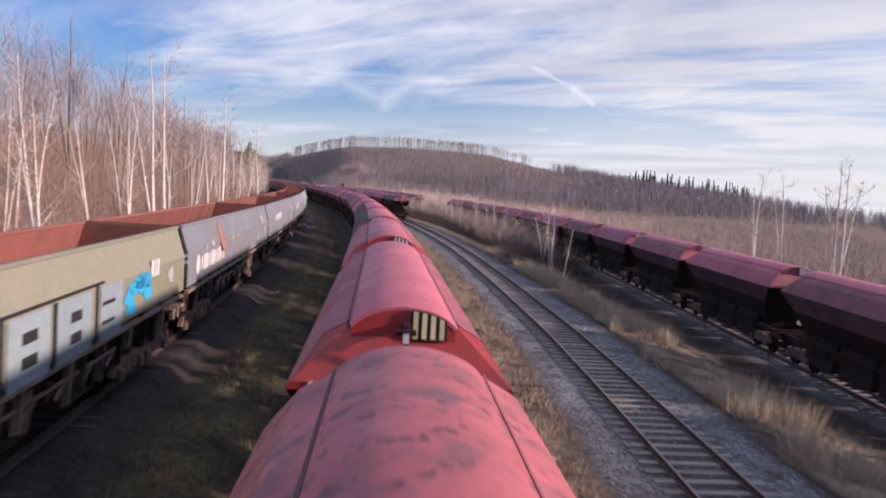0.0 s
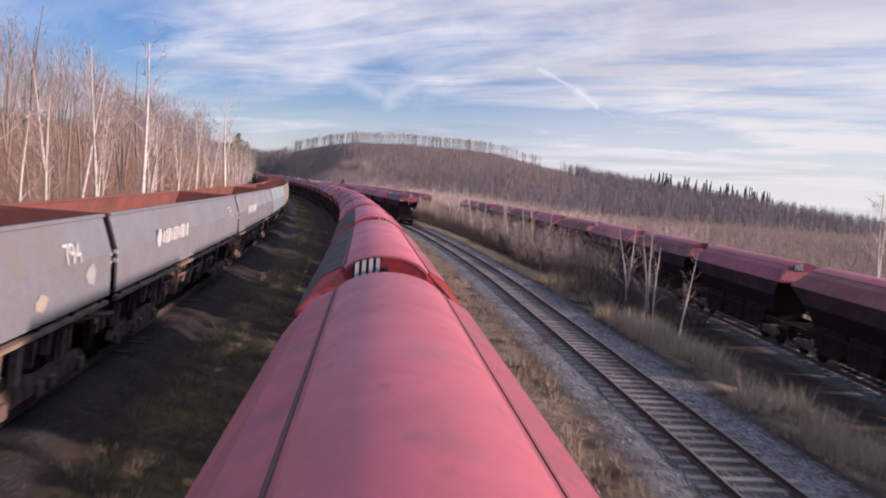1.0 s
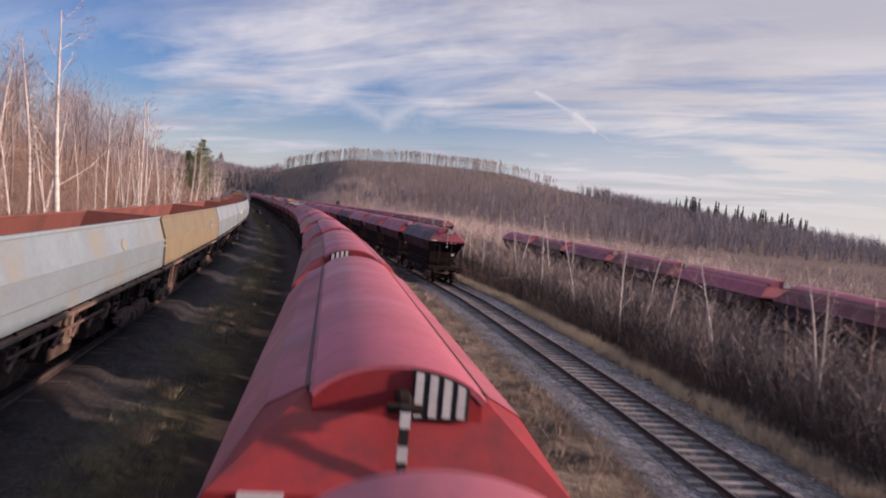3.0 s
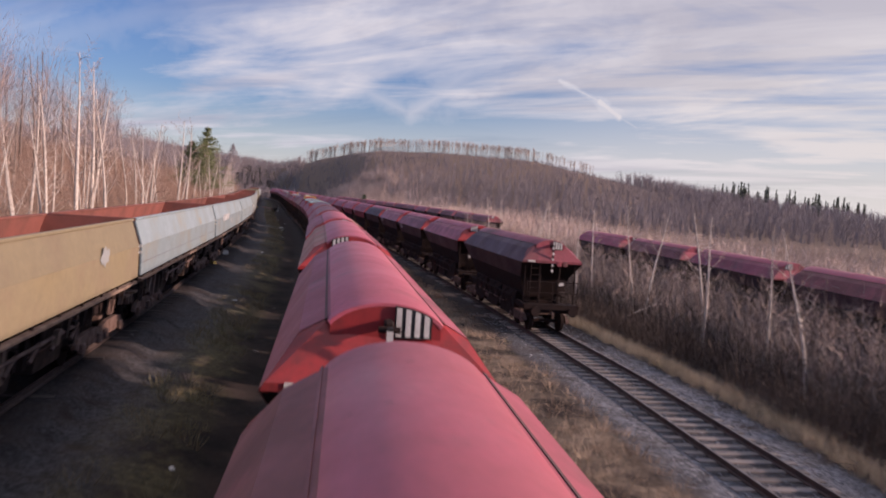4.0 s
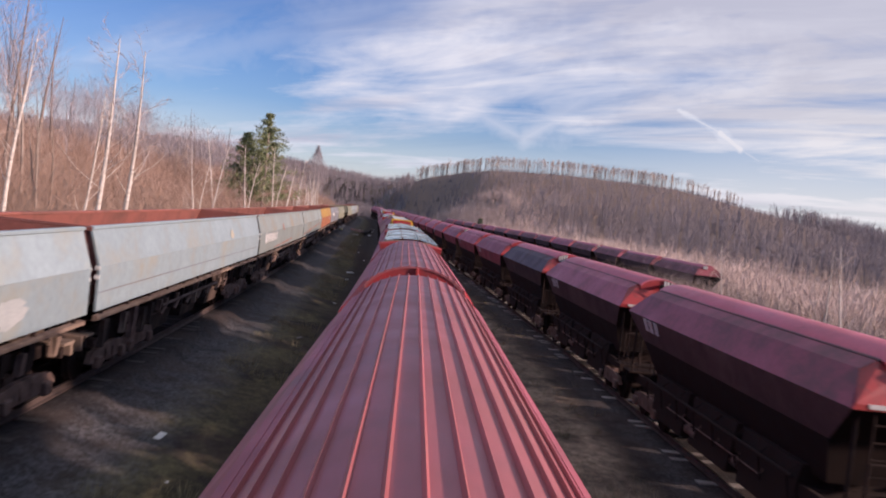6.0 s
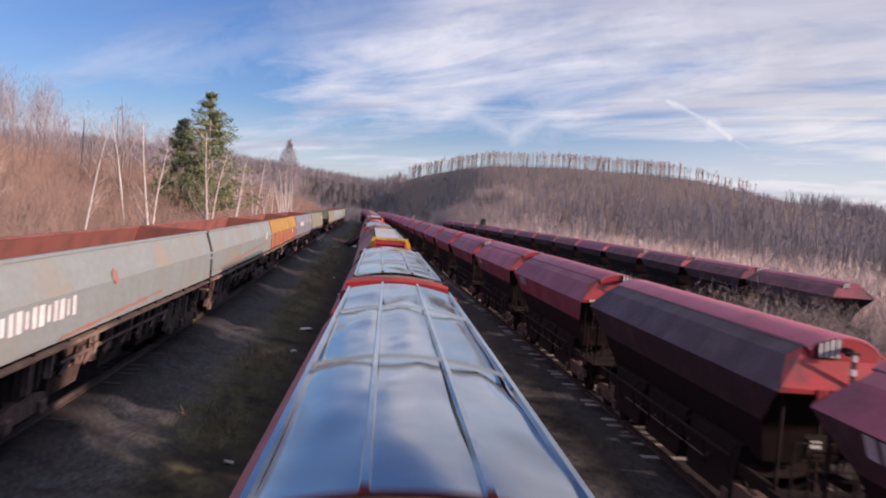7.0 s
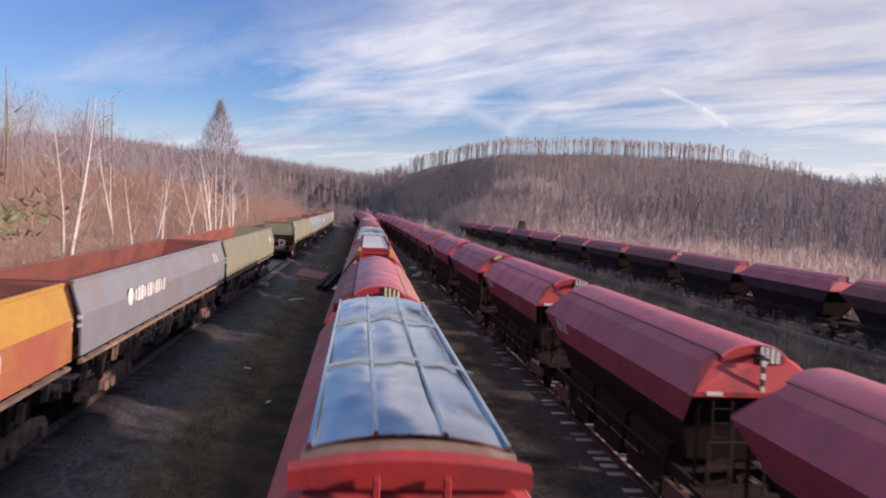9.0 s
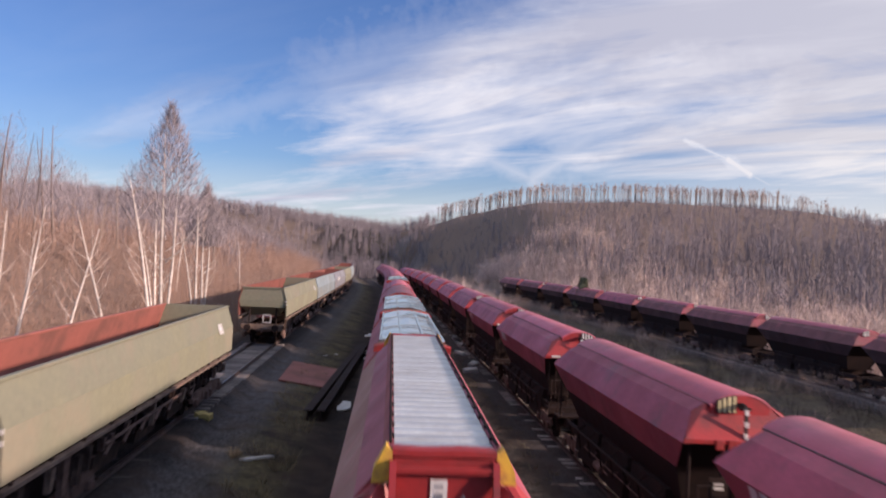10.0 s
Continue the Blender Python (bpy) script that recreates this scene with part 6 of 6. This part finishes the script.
pb = scatter(900, (215, 430), lambda s: (rt(s) + 3.2, fr(s) - 2.6), R, 0.35, 0.9, lambda s, l: np.sin(s * 0.33 + 2 * np.sin(l * 0.4)) + np.sin(l * 0.7 + s * 0.11) > 0.1)
pb += scatter(500, (225, 430), lambda s: (fr(s) - 4.0, fr(s) - 2.3), R, 0.5, 1.1)
stuff("dry_bushes", LOWTH, pb, M_SCRUB, "greyish dry bushes between the rows of wagons", "bushes")
gg = scatter(2600, (205, 400), lambda s: (rt(s) + 2.6, fr(s) - 2.4), R, 0.5, 1.2, lambda s, l: np.sin(s * 0.5 + 2 * np.sin(l * 0.6)) > -0.2)
stuff("low_grass", GRASS, gg, M_GRASSG, "dull green grass between the rows of wagons", "grass")
stuff("birch_saplings", SAPL, pl, M_TWIGP, "thin pale birch saplings", "saplings")
pl = scatter(330, (330, 420), lambda s: (rt(s) + 2.6, rt(s) + 9.0), R, 0.6, 1.05)
pl += scatter(900, (190, 430), lambda s: (fr(s) + 3.5, fr(s) + 20.0), R, 0.6, 1.15)
stuff("beige_saplings", SAPL, pl, M_PALES, "beige leafless saplings beside the wagons", "saplings")
# scrub and young wood beyond the far row
pl = scatter(3000, (-40, 430), lambda s: (fr(s) + 4.0, fr(s) + 45), R, 0.7, 1.6)
pl += scatter(4200, (-30, 260), lambda s: (fr(s) + 20.0, fr(s) + 190), R, 1.0, 2.1)
stuff("far_scrub", LOWF, pl, M_SCRUB, "greyish scrub beyond the far row of wagons", "scrub")
pl = scatter(2600, (40, 460), lambda s: (fr(s) + 5.0, fr(s) + 60), R, 0.5, 1.35)
stuff("far_saplings", SAPL, pl, M_TWIGP, "pale young trees at the foot of the hill", "saplings")
pl = scatter(4600, (130, 450), lambda s: (fr(s) + 4.0, fr(s) + 34), R, 0.9, 2.9, lambda s, l: np.sin(s * 0.21 + 2 * np.sin(l * 0.17)) + np.sin(l * 0.31 + s * 0.05) > -0.6)
stuff("pale_scrub", LOWF, pl, M_PALES, "pinkish-beige leafless scrub at the foot of the hill", "scrub")
for s, lat, kind, sc in ((49, 15.4, 6, 0.52), (50.5, 16.2, 3, 0.5), (53.4, 15.9, 6, 0.55), (55.0, 16.4, 1, 0.42), (47.0, 15.0, 6, 0.45), (44.8, 15.6, 3, 0.42),
                         (78, 17.5, 3, 0.55), (82, 16.4, 6, 0.6), (84, 18.0, 1, 0.5), (90, 17.0, 6, 0.62), (96, 17.4, 3, 0.6), (98.5, 16.0, 6, 0.66), (101, 18.4, 1, 0.55),
                         (109, 17.2, 6, 0.7), (114.6, 19.0, 0, 0.5), (118, 17.6, 3, 0.66), (122, 20.0, 1, 0.6), (126, 18.2, 6, 0.75), (131, 19.6, 3, 0.7), (136, 17.4, 6, 0.74),
                         (141, 20.4, 0, 0.52), (146, 18.4, 3, 0.7), (152, 19.0, 1, 0.6), (158, 20.6, 6, 0.8), (164, 18.2, 3, 0.7), (171, 21.0, 6, 0.75), (178, 19.2, 3, 0.65)):
    birch(s, lat, kind, sc, (s * 77) % 360, "young white birch in the scrub beside the track")
for s, lat, sc in ((64, 52, 0.9), (70, 57, 1.0), (77, 50, 0.85), (86, 60, 0.9)):
    birch(s, lat, 2, sc, s * 31 % 360, "broad leafless tree on the falling ground")


def fallen(a, b, z, r):
    e = thing("fallen_birch", "fallen white birch stem lying in the scrub", "fallen tree", "fallen birches")
    vs, fs = [], []
    p, q = Vector((*plan(*a), z)), Vector((*plan(*b), z + 0.5))
    m = (p + q) / 2 + Vector((0.1, 0.2, 0.25))
    tube(vs, fs, [p, m, q], [r, r * 0.8, r * 0.3], 6)
    tube(vs, fs, [m, m + Vector((0.5, 0.8, 0.9))], [r * 0.5, 0.01], 4)
    o = new("stem", np_mesh("stem", vs, fs, M_BARK)); o.parent = e


fallen((148, 24.5), (135.5, 21.6), -0.6, 0.05)
fallen((133, 19.6), (136.6, 25.2), -0.6, 0.045)
fallen((132.0, 23.0), (121.5, 15.2), -0.5, 0.05)

# ------------------------------------------------------------------ woods on the hills
FARTREE = []
for i in range(8):
    rnd = random.Random(60 + i)
    vs, fs = [], []
    for k in range(9):
        a = rnd.uniform(0, 6.283)
        b = Vector((rnd.uniform(-.6, .6), rnd.uniform(-.6, .6), 0))
        t = Vector((math.cos(a) * rnd.uniform(.4, 1.8), math.sin(a) * rnd.uniform(.4, 1.8), rnd.uniform(5.5, 9.0)))
        twig(vs, fs, b, t, 0.085, rnd)
        for j in range(2):
            q = b.lerp(t, rnd.uniform(0.4, 0.9))
            twig(vs, fs, q, q + Vector((rnd.uniform(-1, 1), rnd.uniform(-1, 1), rnd.uniform(0.3, 1.4))) * 1.3, 0.065, rnd)
    FARTREE.append((V3(vs), V3(fs)))
n = 17000
hx, hy = R.normal(0, 190, n), 330 + 330 * R.random(n) ** 0.8
hs, hl = s_lat(hx, hy)
k = ((hl > 42) | (hl < -22) | (hs > 452) | (hy > 490)) & ~((hx > -70) & (hx < 160) & (hy > 562))
hx, hy = hx[k], hy[k]
hz = height(hx, hy)
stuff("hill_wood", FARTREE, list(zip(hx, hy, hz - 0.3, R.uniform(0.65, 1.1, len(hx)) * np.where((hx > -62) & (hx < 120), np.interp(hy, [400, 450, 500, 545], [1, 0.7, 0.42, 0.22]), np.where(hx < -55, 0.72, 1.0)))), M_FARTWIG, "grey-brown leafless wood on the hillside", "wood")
# the row of tall pale trees on the ridge
rx = np.sort(np.concatenate([R.uniform(-66, 72, 380), R.uniform(72, 108, 50)])); ry = 570 + R.uniform(-4, 18, 430)
rz = height(rx, ry)
st = R.bit_generator.state
RIDGE = []
for i in range(5):
    vs, fs = [], []
    rnd = random.Random(80 + i)
    h = rnd.uniform(5.8, 7.2)
    tube(vs, fs, [(0, 0, 0), (0.1, 0, h * 0.5), (0, 0, h)], [0.17, 0.14, 0.05], 4)
    RIDGE.append((V3(vs), V3(fs)))
stuff("ridge_trees", RIDGE, list(zip(rx, ry, rz, R.uniform(1.0, 1.25, len(rx)))), M_BARK, "row of pale bare trunks along the hilltop", "trees")
RC = []
for i in range(5):
    rnd = random.Random(90 + i)
    vs, fs = [], []
    for k in range(34):
        z = rnd.uniform(3.6, 6.4)
        a = rnd.uniform(0, 6.283)
        p = Vector((0, 0, z))
        twig(vs, fs, p, p + Vector((math.cos(a) * rnd.uniform(.3, 1.4), math.sin(a) * rnd.uniform(.3, 1.4), rnd.uniform(0.6, 1.5))), 0.035, rnd)
    RC.append((V3(vs), V3(fs)))
stuff("ridge_crowns", RC, list(zip(rx, ry, rz, R.uniform(1.0, 1.25, len(rx)))), M_TWIGP, "thin bare crowns along the hilltop", "trees")
SPR = []
for i in range(4):
    rnd = random.Random(70 + i)
    vs, fs = [], []
    for k in range(60):
        z = rnd.uniform(0.5, 10); r = (1 - z / 10.5) * 2.2
        a = rnd.uniform(0, 6.283)
        twig(vs, fs, Vector((0, 0, z + 0.8)), Vector((math.cos(a) * r, math.sin(a) * r, z - 0.3)), 0.35, rnd)
    SPR.append((V3(vs), V3(fs)))
sx_ = R.uniform(175, 255, 60); sy_ = 535 + R.uniform(-25, 15, 60)
stuff("hill_spruces", SPR, list(zip(sx_, sy_, height(sx_, sy_), R.uniform(0.8, 1.25, 60))), M_FARGREEN, "dark spruces on the falling ridge", "spruces")

# ------------------------------------------------------------------ things lying about
e = thing("steel_sheet", "flat rusty red steel sheet lying on the ground", "steel sheet")
bm = bmesh.new()
c = [Vector((*plan(s, l), zat(*plan(s, l)) + 0.10)) for s, l in ((279.0, -6.1), (279.2, -3.6), (286.0, -3.5), (285.8, -6.2))]
loft(bm, [[p for p in c], [p + Vector((0, 0, 0.06)) for p in c]])
part("sheet", bm, M_RUSTRED, e)


def girder(s0, l0, s1, l1):
    e = thing("steel_girder", "long dark steel girder lying beside the track", "girder", "girders")
    a, b = (Vector((*plan(q, l), zat(*plan(q, l)) + 0.2)) for q, l in ((s0, l0), (s1, l1)))
    d = (b - a).normalized(); q = Vector((d.y, -d.x, 0))
    bm = bmesh.new()
    loft(bm, [[p + q * u + Vector((0, 0, w)) for u, w in ((-.18, -.2), (.18, -.2), (.18, -.16), (.03, -.16), (.03, .2), (.18, .2), (.18, .24), (-.18, .24), (-.18, .2), (-.03, .2), (-.03, -.16), (-.18, -.16))] for p in (a, b)])
    part("web", bm, M_UNDER, e)


girder(271.8, -3.9, 298, -2.7)
girder(272.2, -3.4, 300, -2.25)
debris = random.Random(33)
for k in range(46):
    s = debris.uniform(-5, 300)
    l = debris.choice((debris.uniform(-5.2, -2.0), debris.uniform(2.0, 4.2)))
    x, y = plan(s, l)
    e = thing("scrap_piece", "small pale scrap lying on the dark soil", "debris", "scrap on the ground", pose(x, y, zat(x, y) + 0.03, debris.uniform(-15, 15), debris.uniform(-15, 15), debris.uniform(0, 360)))
    bm = bmesh.new()
    box(bm, (0, 0, 0), (debris.uniform(0.1, 0.35), debris.uniform(0.08, 0.2), debris.uniform(0.03, 0.1)), bevel=0.012)
    part("scrap", bm, debris.choice((M_WHITE, M_SLEEPER, M_WHITE)), e)

for s, l, a in ((288.5, 4.5, 20), (291.5, 5.0, 75), (297.0, 4.6, 140), (303.0, 5.3, 50), (308.0, 5.1, 100)):
    x, y = plan(s, l)
    e = thing("scrap_piece", "pale lump of scrap between two rows of wagons", "debris", "scrap on the ground", pose(x, y, zat(x, y) + 0.12, 8, -6, a))
    bm = bmesh.new()
    box(bm, (0, 0, 0), (0.9, 0.5, 0.3), bevel=0.06)
    part("scrap", bm, M_FADED, e)
M_OLDYEL = mat("weathered_yellow_plastic", (0.62, 0.50, 0.16), (0.45, 0.36, 0.14), rough=0.6, bump=0.05)
for s, l, sx_, sy_, sz_, a, paint, label in (
        (142.5, -7.3, 0.35, 2.2, 0.06, 12, M_WHITE, "long pale strip lying on the stones"), (134.4, -7.4, 0.3, 0.6, 0.2, 60, M_OLDYEL, "yellowed box below the coal wagons"),
        (192.0, -8.0, 0.4, 0.7, 0.25, 30, M_OLDYEL, "yellowed box below the coal wagons"), (268.7, -7.4, 0.35, 0.6, 0.2, 80, M_OLDYEL, "yellowed box below the coal wagons"),
        (196.3, -3.5, 0.5, 0.25, 0.05, 20, M_WHITE, "crumpled white litter on dark soil"), (190.5, -3.5, 0.2, 0.15, 0.05, 0, M_WHITE, "crumpled white litter on dark soil"),
        (295.6, -2.5, 0.7, 1.8, 0.10, 4, M_WHITE, "white plastic sheet beside the girder"), (275.8, -2.6, 0.5, 1.6, 0.08, 6, M_WHITE, "white plastic sheet beside the girder"),
        (307.6, -2.2, 0.8, 1.2, 0.10, 0, M_WHITE, "white plastic sheet beside the girder"), (264.8, -4.8, 0.9, 0.12, 0.05, 25, M_WHITE, "thin white litter on dark soil"),
        (263.8, 7.3, 0.7, 1.6, 0.08, -15, M_DUSTY, "brown board lying between the tracks")):
    x, y = plan(s, l)
    e = thing("scrap_piece", label, "debris", "scrap on the ground", pose(x, y, zat(x, y) + 0.06, 3, -4, a))
    bm = bmesh.new()
    n_ = 7
    loft(bm, [[(sx_ * (0.5 + 0.12 * math.sin(5 * q + a)) * u, sy_ * (q - 0.5), sz_ * v + 0.03 * math.sin(9 * q + u)) for u, v in ((-1, -0.5), (1, -0.5), (1, 0.5), (-1, 0.5))] for q in np.linspace(0, 1, n_)])
    part("scrap", bm, paint, e)
x, y = plan(288.0, 31.5)
e = thing("metal_panel", "pale flat panel lying beside the far wagons", "panel", "", pose(x, y, zat(x, y) + 0.12, 6, 4, 25))
bm = bmesh.new()
box(bm, (0, 0, 0), (1.3, 2.6, 0.06), bevel=0.012)
part("panel_sheet", bm, M_FADED, e)
